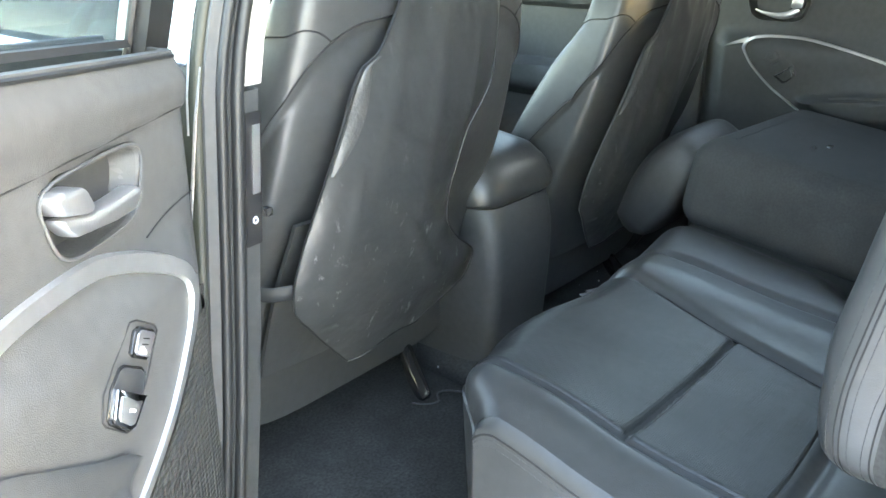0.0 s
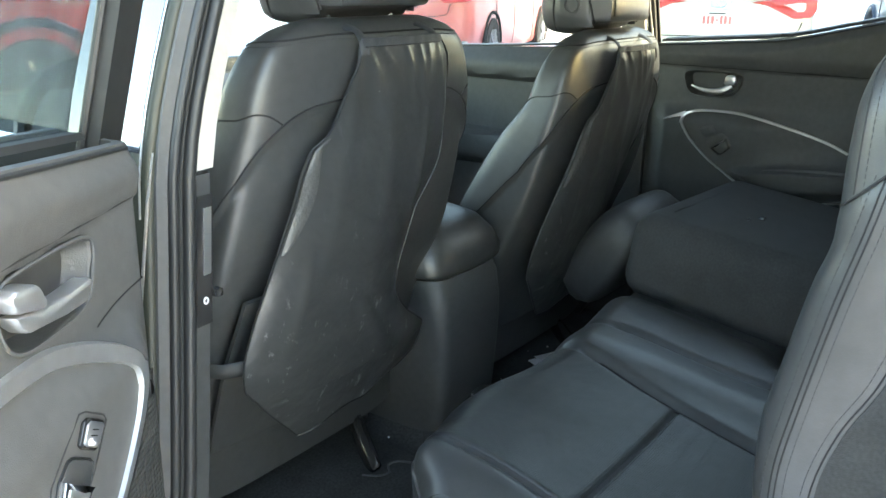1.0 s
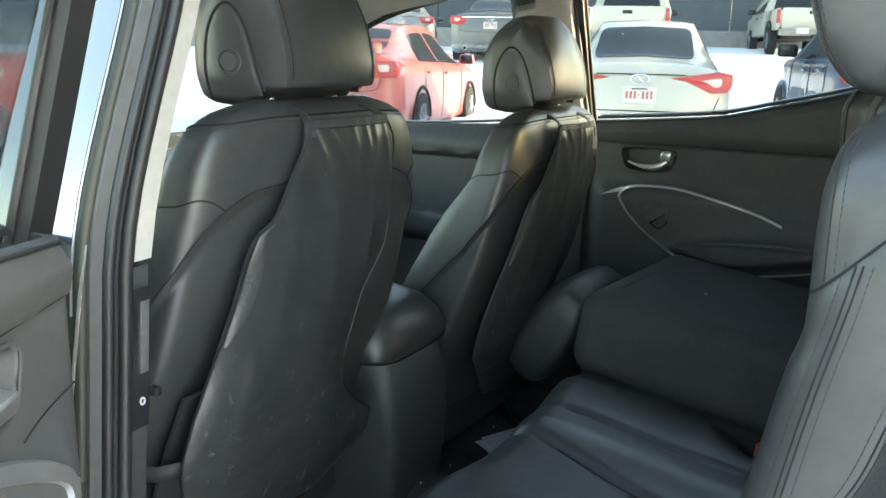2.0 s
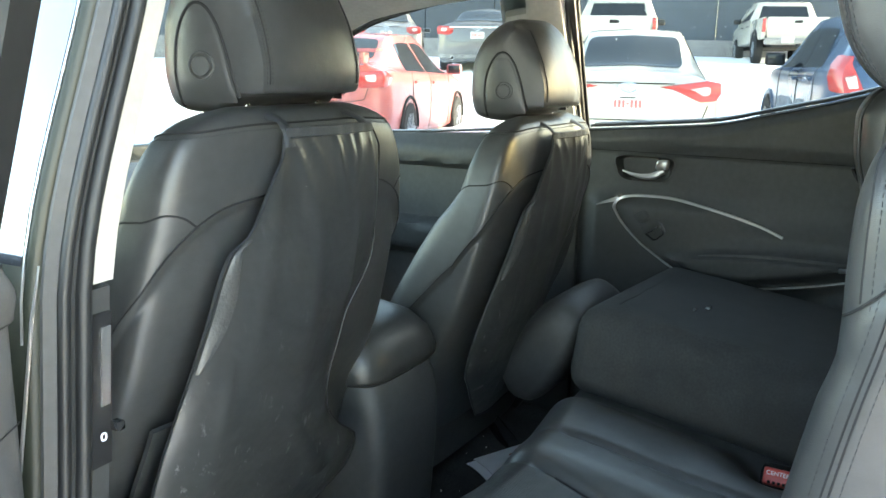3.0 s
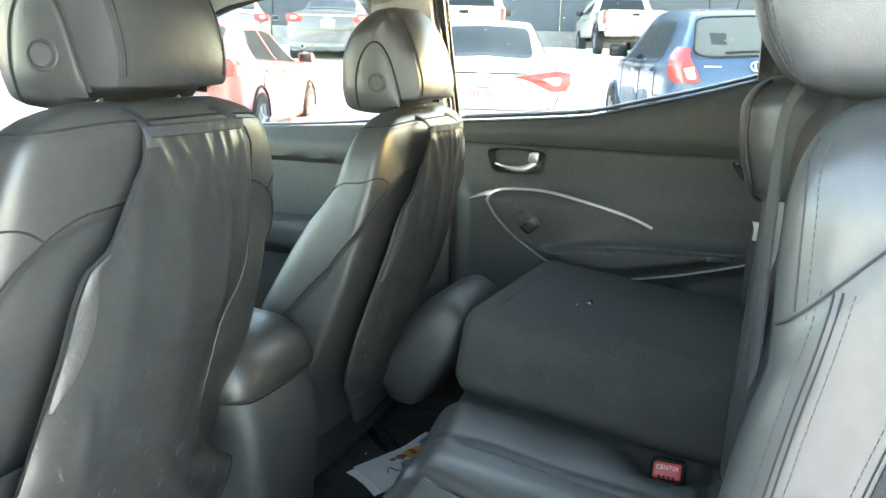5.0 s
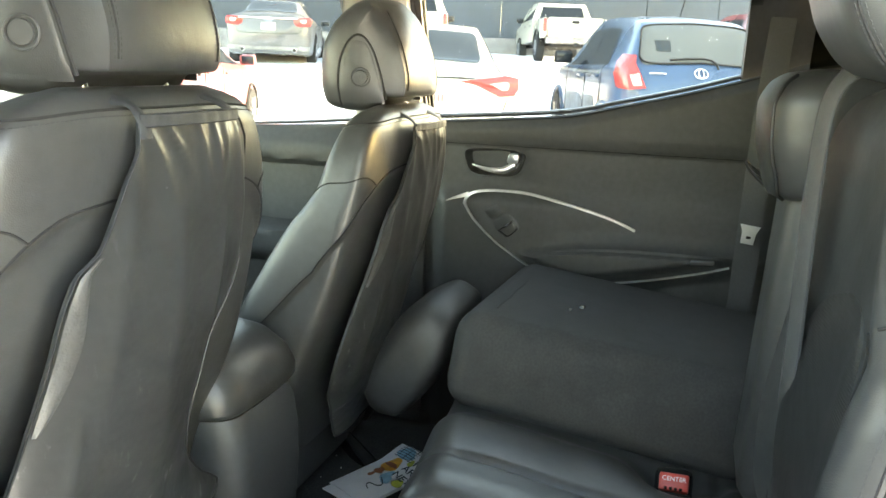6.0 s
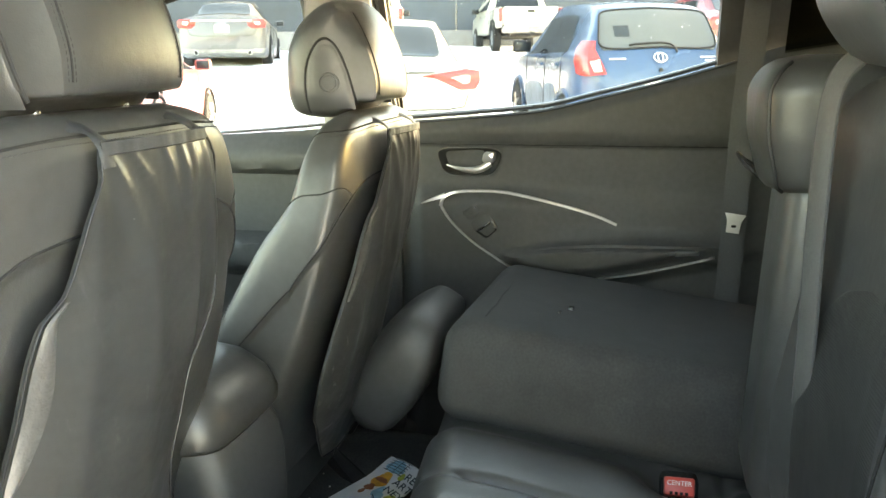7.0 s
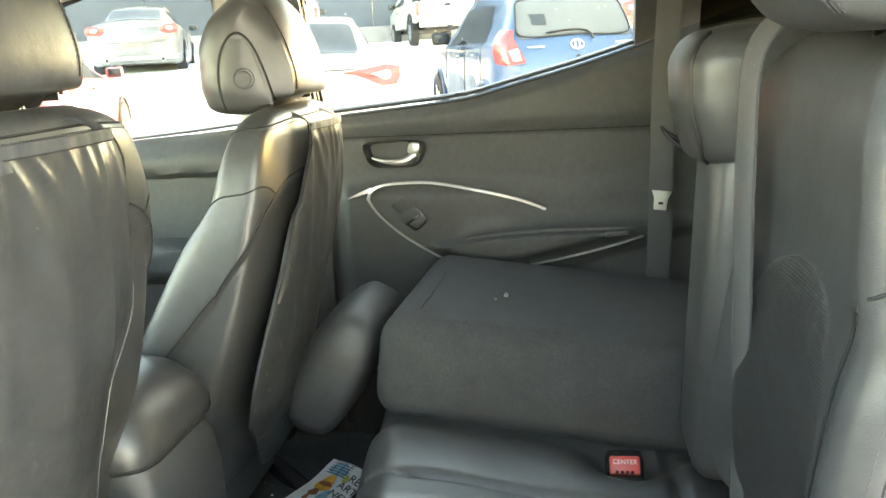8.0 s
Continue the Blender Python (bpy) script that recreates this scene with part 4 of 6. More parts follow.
        part("side_panel", grid(pad, 20, 20), LEATHER, h)
        bx = headrest_side(-0.016, 1.304, 0.0018)
        part("button", disc((sx * bx, -0.016, 1.304), (sx, -0.25, 0), 0.0120, 0.0030, 28, r2=0.0112), PLASTIC, h, "round headrest release button")
        part("button_ring", tube([(sx * (bx + 0.0008 - 0.25 * 0.0155 * math.cos(a * math.pi / 12) * -1), -0.016 + 0.0155 * math.cos(a * math.pi / 12), 1.304 + 0.0155 * math.sin(a * math.pi / 12)) for a in range(25)], 0.0016, 6), PLASTIC, h)
        edge_z = [1.284 + 0.132 * i / 24 for i in range(25)]
        for f, rad in ((0.90, 0.0010),):
            part("seam", tube([Vector((sx * f * lerp_table(HEAD, z)[4], lerp_table(HEAD, z)[1] + (lerp_table(HEAD, z)[2] - lerp_table(HEAD, z)[1]) * (1 - f ** 3) - 0.0002, z)) for z in edge_z], rad, 5), SEAM, h)
        for f in (0.94, 0.86):
            part("stitching", stitches([Vector((sx * f * lerp_table(HEAD, z)[4], lerp_table(HEAD, z)[1] + (lerp_table(HEAD, z)[2] - lerp_table(HEAD, z)[1]) * (1 - f ** 3) + 0.0001, z)) for z in edge_z], None, 0.0055, 0.0035, 0.0004), SEAM, h, "dark stitching")
        part("post", tube([(sx * 0.065, -0.035, 1.20), (sx * 0.065, -0.034, 1.27)], 0.006, 10), CHROME, s, "bright headrest post")
        part("post_collar", disc((sx * 0.065, -0.036, 1.240), (0, 0, 1), 0.014, 0.008, 16), GLOSSY, s)
    return s


def seat_protector(label):
    """A vinyl kick mat hung on the seat's back by straps round the headrest posts."""
    p = thing("seat_protector", (0, 0, 0), label, "seat protector", group="seat back protectors")
    left = [(0.655, -0.13), (0.70, -0.175), (0.75, -0.222), (0.79, -0.253), (0.825, -0.258), (0.87, -0.248), (0.95, -0.221), (1.03, -0.195), (1.10, -0.170), (1.118, -0.138), (1.14, -0.122), (1.18, -0.100), (1.205, -0.082), (1.232, -0.074)]
    right = [(0.655, 0.03), (0.68, 0.095), (0.705, 0.136), (0.745, 0.140), (0.79, 0.090), (0.83, 0.058), (0.87, 0.050), (0.96, 0.070), (1.04, 0.112), (1.12, 0.134), (1.17, 0.132), (1.20, 0.118), (1.232, 0.090)]
    plane = [(0.65, -0.030), (0.72, -0.045), (0.79, -0.061), (0.86, -0.077), (0.95, -0.091), (1.03, -0.099), (1.12, -0.104), (1.20, -0.106), (1.235, -0.102)]

    # soft folds: from (x, z) down to (x, z), height, half width
    FOLDS = [(-0.070, 1.235, -0.020, 1.10, 0.006, 0.010), (-0.045, 1.235, 0.010, 1.15, 0.004, 0.006), (0.005, 1.235, 0.035, 1.13, 0.005, 0.007), (0.035, 1.235, 0.050, 1.15, 0.005, 0.006), (0.060, 1.235, 0.058, 1.17, 0.004, 0.005),
             (0.085, 1.235, 0.110, 1.05, 0.005, 0.009), (-0.17, 0.95, -0.20, 0.78, 0.006, 0.014), (-0.06, 0.86, 0.06, 0.70, 0.006, 0.02),
             (-0.085, 1.20, -0.150, 0.88, 0.006, 0.016), (-0.020, 1.12, -0.045, 0.82, 0.004, 0.022), (0.060, 1.10, 0.045, 0.86, 0.005, 0.014), (-0.120, 1.02, -0.060, 0.97, 0.004, 0.020)]

    def fn(a, b):
        z0 = 0.655 + 0.577 * b
        xl, xr = lerp_table(left, z0)[0], lerp_table(right, z0)[0]
        x = xl + (xr - xl) * a
        z = z0 + (0.02 * math.sin(math.pi * a) if b < 0.15 else 0) + 0.012 * (a - 0.5) * (1 - b)
        y = lerp_table(plane, z0)[0]
        y += 0.005 * noise.noise((x * 7, z0 * 5, 4)) + 0.0016 * noise.noise((x * 26, z0 * 20, 9))
        for x0, z1, x1, z2, h, w in FOLDS:
            f = (z1 - z0) / (z1 - z2)
            if -0.2 < f < 1.3:
                y -= 0.55 * h * step(-0.2, 0.1, f) * step(1.3, 0.5, f) * math.exp(-((x - x0 - (x1 - x0) * f) / (w * (0.6 + f))) ** 2)
        y += 0.016 * (abs(2 * a - 1) ** 5) * step(1.20, 0.9, z0) - 0.008 * math.sin(math.pi * a)
        y += 0.030 * step(0.10, 0.165, x) * step(1.0, 1.10, z0)
        y -= 0.010 * math.exp(-((z0 - 0.74) / 0.06) ** 2) * (0.3 + 0.7 * a)
        return Vector((x, y, z))

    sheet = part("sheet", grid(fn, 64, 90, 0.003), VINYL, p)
    hem = [fn(0, i / 40) for i in range(40, -1, -1)] + [fn(i / 30, 0) for i in range(1, 31)] + [fn(1, i / 40) for i in range(1, 41)]
    part("hem", tube([q + Vector((0, -0.002, 0)) for q in hem], 0.0013, 6), RUBBER, p)
    part("top_band", ribbon([fn(i / 20, 0.992) + Vector((0, -0.002, 0.001)) for i in range(21)], (0, -1, 0.1), 0.013, 0.0015), WEB, p, "woven top band")
    def hem_at(a, b):
        wide = 0.024 * math.sin(math.pi * (0.03 + 0.94 * a)) ** 0.7
        q = fn((0.002 + wide * b) / 0.30, (0.972 + 0.142 * a - 0.655) / 0.577)
        return q + Vector((0, -0.0042 - 0.0025 * math.sin(math.pi * b) * (0.75 + 0.25 * math.sin(9 * a + 2 * b)), 0))
    part("turned_hem", grid(hem_at, 40, 6), VINYL_BACK, p, "pale creased hem turned out")
    for x0, x1 in ((-0.070, -0.092), (0.086, 0.070)):
        part("strap", ribbon(spline([(x0, -0.108, 1.212), (x0, -0.102, 1.232), (x0 * 0.96, -0.080, 1.2445), (x1, -0.050, 1.2505), (x1, -0.025, 1.248)], 14), [Vector((0, -1, 0.25 + 1.2 * i / 14)) for i in range(15)], 0.018, 0.0015), WEB, p, "black webbing strap")
    part("side_strap", ribbon([(-0.215, -0.03, 0.80), (-0.255, -0.01, 0.80), (-0.275, 0.05, 0.795), (-0.276, 0.12, 0.79)], [Vector((-0.5, -1, 0)), Vector((-1, -0.6, 0)), Vector((-1, 0, 0)), Vector((-1, 0, 0))], 0.022, 0.002), RUBBER, p, "black webbing strap")
    return p


driver = front_seat("black leather driver seat with stitched headrest")
driver.matrix_basis = pose(-0.37, 0, 0)
mat_l = seat_protector("scuffed black vinyl protector hung on the driver seat back")
mat_l.matrix_basis = pose(-0.37, 0, 0)
passenger = tagged(copy_thing(driver, pose(0.37, -0.024, -0.040)), label="black leather passenger seat with a sunlit shoulder")
mat_r = tagged(copy_thing(mat_l, pose(0.365, 0.045, -0.038, 3.3)), label="black vinyl protector hung on the passenger seat back")
for o in [*mat_r.children, *passenger.children]:
    if o.name.startswith(("side_strap", "map_pocket")):
        bpy.data.objects.remove(o)


# ---- centre console ----
def console():
    c = thing("center_console", (-0.03, 0.2, 0.45), "black centre console with a padded armrest lid", "center console")

    def ring(z, x0, x1, y0, y1, e=0.35, n=40):
        out = []
        for i in range(n):
            t = 2 * math.pi * i / n
            a, b = math.cos(t), math.sin(t)
            out.append(Vector(((x0 + x1) / 2 + (x1 - x0) / 2 * math.copysign(abs(a) ** e, a), (y0 + y1) / 2 + (y1 - y0) / 2 * math.copysign(abs(b) ** e, b), z)))
        return out

    part("body", loft([ring(0.44, -0.140, 0.062, -0.012, 0.75, 0.2), ring(0.55, -0.140, 0.064, -0.024, 0.75, 0.2), ring(0.66, -0.142, 0.068, -0.030, 0.75, 0.2), ring(0.72, -0.146, 0.074, -0.028, 0.75, 0.22), ring(0.765, -0.152, 0.082, -0.020, 0.75, 0.26), ring(0.786, -0.152, 0.084, -0.010, 0.75, 0.3)]), PLASTIC, c)
    part("lid", loft([ring(0.790, -0.156, 0.093, -0.012, 0.42), ring(0.798, -0.162, 0.098, -0.018, 0.42), ring(0.815, -0.162, 0.098, -0.018, 0.42), ring(0.845, -0.157, 0.093, -0.008, 0.42, 0.42), ring(0.870, -0.145, 0.08, 0.016, 0.41, 0.5), ring(0.885, -0.118, 0.052, 0.05, 0.38, 0.6), ring(0.891, -0.06, 0.0, 0.11, 0.30, 0.7)]), LEATHER, c, "padded leather armrest lid")
    part("gear_lever", tube([(-0.02, 0.58, 0.78), (-0.02, 0.56, 0.90)], 0.018, 10), LEATHER, c)


console()


# ---- rear bench: left and centre part with cushion, upright left back, folded right back ----
def bench_cushion():
    s = thing("rear_bench", (0, -0.55, 0.45), "black leather rear bench cushion with perforated inserts", "car seat")

    def valley(y):
        """Where the insert meets the raised middle of the bench."""
        return -0.205 + 0.22 * (y + 0.31)

    def top(x, y):
        """Height of the cushion's skin."""
        f = (y + 0.30) / 0.55
        z = 0.772 + 0.062 * f * (1 if f < 0 else 0.3)
        z += 0.012 * math.exp(-((x + 0.60) / 0.045) ** 2)
        z += 0.010 * math.exp(-((x + 0.165) / 0.05) ** 2) + 0.006 * math.exp(-((x - 0.02) / 0.10) ** 2)
        z -= 0.010 * math.exp(-((x - valley(y)) / 0.010) ** 2) * step(-0.30, -0.36, y)
        z -= 0.006 * math.exp(-((x + 0.575) / 0.007) ** 2) * step(-0.30, -0.36, y)
        z -= 0.005 * math.exp(-((y + 0.506) / 0.0035) ** 2) * step(-0.585, -0.565, x) * step(valley(y), valley(y) - 0.02, x)
        z -= 0.009 * math.exp(-((y + 0.675) / 0.010) ** 2)
        z -= 0.012 * math.exp(-((x + 0.09) / 0.008) ** 2) * step(-0.30, -0.36, y)
        z += 0.016 * step(-0.40, -0.58, x) * step(-0.62, -0.38, y) + 0.006 * step(-0.50, -0.36, y)
        z -= 0.060 * math.exp(-((x - 0.050) / 0.050) ** 2 - ((y + 0.613) / 0.050) ** 2)
        z -= 0.024 * step(0.02, 0.10, x)
        z += 0.004 * noise.noise((x * 8, y * 8, 2))
        return z

    def front(x):
        return -0.318 + 0.10 * (x + 0.62) - 0.055 * math.exp(-((x + 0.665) / 0.045) ** 2) + 0.040 * math.exp(-((x + 0.43) / 0.13) ** 2)

    def skin(a, b):
        x = -0.655 + 1.31 * a
        g = 0.055 - 0.022 * step(-0.52, -0.63, x)
        y0 = front(x)
        if b < 0.30:
            t = b / 0.30
            return Vector((x, y0 - 0.015 + 0.02 * t, 0.50 + (top(x, y0 - g) - g - 0.50) * t))
        if b < 0.45:
            t = (b - 0.30) / 0.15 * math.pi / 2
            return Vector((x, y0 + 0.005 - g * (1 - math.cos(t)) - 0.004, top(x, y0 - g) - g + g * math.sin(t)))
        t = (b - 0.45) / 0.55
        y = (y0 - g) + (-0.92 - (y0 - g)) * t
        return Vector((x, y, top(x, y)))

    part("cushion", grid(skin, 280, 400, 0.012), LEATHER, s)
    # left flank, stitched below its rounded upper edge
    y_front = front(-0.655)
    def edge_z(y):
        g = 0.033
        if y > y_front - g:
            return top(-0.655, y_front - g) - g + math.sqrt(max(0, g * g - (y - y_front + g) ** 2))
        return top(-0.655, y)

    def flank(a, b, drop=0.0, out=0.0):
        y = y_front - 0.002 - 0.545 * a ** 1.6
        z = 0.48 + (edge_z(y) - drop - 0.48) * b
        full = min(1.0, max(0.0, edge_z(y) - z) / 0.016)
        x = -0.655 - 0.012 * math.sqrt(1 - (1 - full) ** 2) * min(1, (a * 26) ** 0.5) - out
        return Vector((x, y, z))
    part("flank", grid(flank, 60, 40), LEATHER, s)
    part("seam", tube([flank(i / 60, 1, 0.016, -0.0004) for i in range(61)], 0.0014, 6), SEAM, s)
    for dz in (0.022, 0.030):
        part("stitching", stitches([flank(i / 60, 1, dz, 0.0001) for i in range(61)], None, 0.007, 0.0045, 0.0006), STITCH, s, "grey stitching")
    # perforated insert panels lie in the seams
    def along(x, y):
        """The skin's lengthwise measure at a depth behind the front roll."""
        y0 = front(x) - (0.055 - 0.022 * step(-0.52, -0.63, x))
        return 0.45 + 0.55 * (y - y0) / (-0.92 - y0)

    # the front one drapes over the roll of the seat's front edge
    for y0, y1 in ((None, -0.5048), (-0.5072, -0.655)):
        def ins(a, b):
            x = -0.568 + (valley(-0.505) - 0.008 + 0.568) * a
            lo = 0.27 if y0 is None else along(x, y0)
            w = lo + (along(x, y1) - lo) * b
            y = skin((x + 0.655) / 1.31, w).y
            x = -0.568 + (valley(min(y, -0.36)) - 0.003 + 0.568) * a
            q = skin((x + 0.655) / 1.31, w)
            turn = math.pi / 2 * min(1, max(0, (w - 0.30) / 0.15))
            lift = 0.0024 * min(1, 70 * min(a, 1 - a), 40 * min(b, 1 - b)) - 0.0004
            return q + Vector((0, math.cos(turn), math.sin(turn))) * lift
        part("insert", grid(ins, 120, 110, 0.002), PERFORATED, s, "perforated leather insert")
    for at_x in (valley, lambda y: -0.09):
        part("seam", tube([Vector((at_x(y), y, top(at_x(y), y) + 0.002)) for y in [-0.37 - 0.3 * i / 20 for i in range(21)]], 0.002, 5), SEAM, s)
    return top


cushion_top = bench_cushion()


def upright_back():
    s = thing("rear_seat_back", (-0.36, -0.85, 0.75), "upright black leather rear seat back with grey stitching", "car seat")
    # rows: height, front y of the bolster, front y in the middle, rear y, outer x, inner x
    rows = [(0.792, -0.722, -0.760, -0.88, -0.520, -0.16), (0.800, -0.700, -0.745, -0.895, -0.545, -0.135), (0.820, -0.686, -0.735, -0.905, -0.561, -0.125), (0.86, -0.680, -0.730, -0.91, -0.566, -0.122), (0.91, -0.680, -0.728, -0.913, -0.568, -0.122),
            (1.0, -0.694, -0.733, -0.92, -0.568, -0.122), (1.063, -0.706, -0.742, -0.925, -0.567, -0.122), (1.11, -0.717, -0.750, -0.93, -0.565, -0.122), (1.17, -0.716, -0.756, -0.935, -0.563, -0.124), (1.21, -0.717, -0.760, -0.94, -0.560, -0.126),
            (1.24, -0.722, -0.766, -0.942, -0.552, -0.134), (1.265, -0.734, -0.778, -0.940, -0.535, -0.150), (1.285, -0.762, -0.80, -0.93, -0.495, -0.18), (1.295, -0.81, -0.83, -0.91, -0.43, -0.24)]

    def slant_z(y):
        """The slanting seam that parts the shoulder from the bolster on the flank."""
        return 1.143 + 1.06 * (-0.728 - y)

    def flank_x(y, z, out=0.0):
        yb, yf, yr, x0, x1 = lerp_table(rows, z)
        r = 0.034
        bulge = 0.006 * step(0.0, 0.014, slant_z(y) - z)
        x = x0 - bulge
        if y > yb - r:
            f = min(1.0, (y - yb + r) / r)
            x += r * (1 - math.sqrt(max(0, 1 - f * f)))
        return x - out

    def ring(z):
        yb, yf, yr, x0, x1 = lerp_table(rows, z)
        r = 0.034
        left = [yr + 0.02 + (yb - r - yr - 0.02) * i / 14 for i in range(15)] + [yb - r + r * math.sin(math.pi / 2 * i / 9) for i in range(1, 10)]
        pts = [Vector((flank_x(y, z), y, z)) for y in left]
        xa, xb = x0 + r, x1 - 0.02
        for i in range(1, 30):
            u = i / 30
            pts.append(Vector((xa + (xb - xa) * u, yf + (yb - yf) * abs(2 * u - 1) ** 2.2 * (1 if u < 0.5 else 0.7), z)))
        ye = yf + (yb - yf) * 0.7
        pts += [Vector((xb, ye, z)), Vector((x1 - 0.006, ye - 0.008, z)), Vector((x1, ye - 0.025, z)), Vector((x1, yr + 0.02, z)), Vector((x1 - 0.02, yr, z)), Vector(((x0 + x1) / 2, yr, z)), Vector((x0 + 0.02, yr, z))]
        return pts

    levels = [0.792 + 0.503 * (i / 96) for i in range(97)]
    part("backrest", loft([ring(z) for z in levels]), LEATHER, s)

    def flank(path, n=50, out=0.0):
        return [Vector((flank_x(q.x, q.y, out), q.x, q.y)) for q in spline([(y, z, 0) for y, z in path], n)]

    shoulder = [(-0.7345, 1.262), (-0.729, 1.245), (-0.7285, 1.21), (-0.729, 1.17), (-0.7295, 1.147)]
    slant = [(-0.719, 1.134), (-0.728, 1.143), (-0.752, 1.168), (-0.778, 1.195), (-0.81, 1.226), (-0.85, 1.262)]
    double = [(-0.752, 1.166), (-0.744, 1.122), (-0.730, 1.056), (-0.713, 0.96), (-0.703, 0.89), (-0.704, 0.83), (-0.716, 0.80)]
    back_edge = [(-0.81, 1.12), (-0.791, 1.055), (-0.774, 0.995), (-0.752, 0.945), (-0.738, 0.89), (-0.735, 0.83), (-0.742, 0.802)]
    for path in (shoulder, slant, double, [(y - 0.005, z) for y, z in double], back_edge):
        part("seam", tube(flank(path, 60, 0.0022 if path is slant else -0.0003), 0.0012 if path is slant else 0.0009, 6), SEAM, s)
    for path in ([(y - 0.007, z) for y, z in shoulder], [(y + 0.008, z) for y, z in double], [(y - 0.012, z) for y, z in double], [(y + 0.007, z) for y, z in back_edge]):
        part("stitching", stitches(flank(path, 90, 0.0002), None, 0.0062, 0.0040, 0.0005), STITCH, s, "grey stitching")
    felt = [(z, lerp_table([(b, a) for a, b in reversed(back_edge)], z)[0]) for z in [0.806 + 0.31 * i / 30 for i in range(31)]]
    part("side_cloth", grid(lambda a, b: Vector((lerp_table(rows, 0.806 + 0.31 * b)[3] - 0.0085, felt[min(30, round(30 * b))][1] - 0.004 + (-0.885 - felt[min(30, round(30 * b))][1]) * a, 0.806 + 0.31 * b)), 12, 30, 0.003), FELT, s, "dark felt side panel")

    # inner edge of the bolster on the front, and the arched insert
    def front_y(x, z):
        yb, yf, yr, x0, x1 = lerp_table(rows, z)
        u = max(0, min(1, (x - x0 - 0.034) / (x1 - 0.02 - x0 - 0.034)))
        return yf + (yb - yf) * abs(2 * u - 1) ** 2.2 * (1 if u < 0.5 else 0.7)

    inner = [Vector((q.x, front_y(q.x, q.y) + 0.0008, q.y)) for q in spline([(-0.525, 1.125, 0), (-0.510, 1.095, 0), (-0.490, 1.05, 0), (-0.475, 0.985, 0), (-0.465, 0.90, 0), (-0.465, 0.83, 0)], 40)]
    part("seam", tube(inner, 0.0018, 6), SEAM, s)
    part("stitching", stitches([p + Vector((-0.006, 0.0006, 0)) for p in inner], None, 0.0062, 0.0040, 0.0006), STITCH, s, "grey stitching")

    def ins(a, b):
        z = 0.81 + 0.288 * b
        half = lerp_table([(0.81, 0.118), (0.98, 0.125), (1.03, 0.118), (1.065, 0.098), (1.085, 0.070), (1.098, 0.018)], z)[0]
        x = -0.308 + half * (2 * a - 1)
        return Vector((x, front_y(x, z) + 0.007 * min(1, 6 * min(a, 1 - a), 6 * (1 - b) + 0.05) ** 0.6 - 0.001, z))
    part("insert", grid(ins, 30, 40, 0.003), PERFORATED, s, "perforated leather insert")
    # headrest
    cx = -0.355
    hr = [(1.286, -0.790, 0.080, 0.034), (1.294, -0.780, 0.100, 0.058), (1.315, -0.772, 0.110, 0.072), (1.345, -0.764, 0.116, 0.080), (1.41, -0.755, 0.118, 0.085), (1.46, -0.755, 0.110, 0.072), (1.485, -0.757, 0.088, 0.045)]
    h = part("headrest", loft([[head_pt(2 * math.pi * i / 64, lerp_table(hr, z)[0], z, *lerp_table(hr, z)[1:], True) + Vector((cx, 0, 0)) for i in range(64)] for z in [1.286 + 0.199 * i / 30 for i in range(31)]]), LEATHER, s)
    for sx in (-1, 1):
        for k, mat_of, tag in ((0.80, SEAM, ""), (0.92, STITCH, "grey stitching"), (0.70, STITCH, "grey stitching")):
            edge = [Vector((cx, 0, 0)) + head_pt(math.pi * 0.5 - sx * k, lerp_table(hr, z)[0], z, lerp_table(hr, z)[1] + 0.0002, lerp_table(hr, z)[2] + 0.0002, True) for z in [1.298 + 0.165 * i / 24 for i in range(25)]]
            part("stitching" if tag else "seam", stitches(edge, None, 0.0062, 0.0040, 0.0006) if tag else tube(edge, 0.0013, 5), mat_of, h, tag)
        part("post", tube([(cx + sx * 0.06, -0.81, 1.25), (cx + sx * 0.06, -0.79, 1.32)], 0.006, 10), CHROME, s, "bright headrest post")
        part("post_collar", disc((cx + sx * 0.06, -0.808, 1.278), (0, 0, 1), 0.016, 0.008, 16), GLOSSY, s)
    # narrow centre back beside it, with a fuller piped pad on top
    c = thing("center_seat_back", (0.02, -0.78, 0.75), "narrow upright centre seat back with a piped top pad", "car seat")
    part("backrest", rbox((0.02, -0.765, 0.955), (0.165, 0.135, 0.42), 0.03, 4, Matrix.Rotation(radians(3), 3, "X")), LEATHER, c)
    top = [(1.146, -0.698, 0.070, 0.075), (1.152, -0.686, 0.088, 0.090), (1.172, -0.680, 0.098, 0.098), (1.22, -0.669, 0.104, 0.105), (1.255, -0.668, 0.104, 0.104), (1.280, -0.678, 0.098, 0.092), (1.296, -0.700, 0.080, 0.068), (1.301, -0.73, 0.05, 0.035)]

    def top_ring(z):
        yf, hw, hd = lerp_table(top, z)
        out = []
        for i in range(48):
            t = 2 * math.pi * i / 48
            out.append(Vector((0.018 + hw * math.copysign(abs(math.cos(t)) ** 0.45, math.cos(t)), yf - hd + hd * math.copysign(abs(math.sin(t)) ** 0.55, math.sin(t)), z)))
        return out
    pad = part("top_pad", loft([top_ring(1.146 + 0.155 * i / 30) for i in range(31)]), LEATHER, c, "padded leather top")
    pipe = []
    for z in [1.148 + 0.145 * i / 24 for i in range(25)]:
        yf, hw, hd = lerp_table(top, z)
        pipe.append(Vector((0.018 - hw * 0.90, yf - hd * 0.10, z)))
    part("piping", tube(pipe, 0.0022, 6), RUBBER, pad, "dark piping")
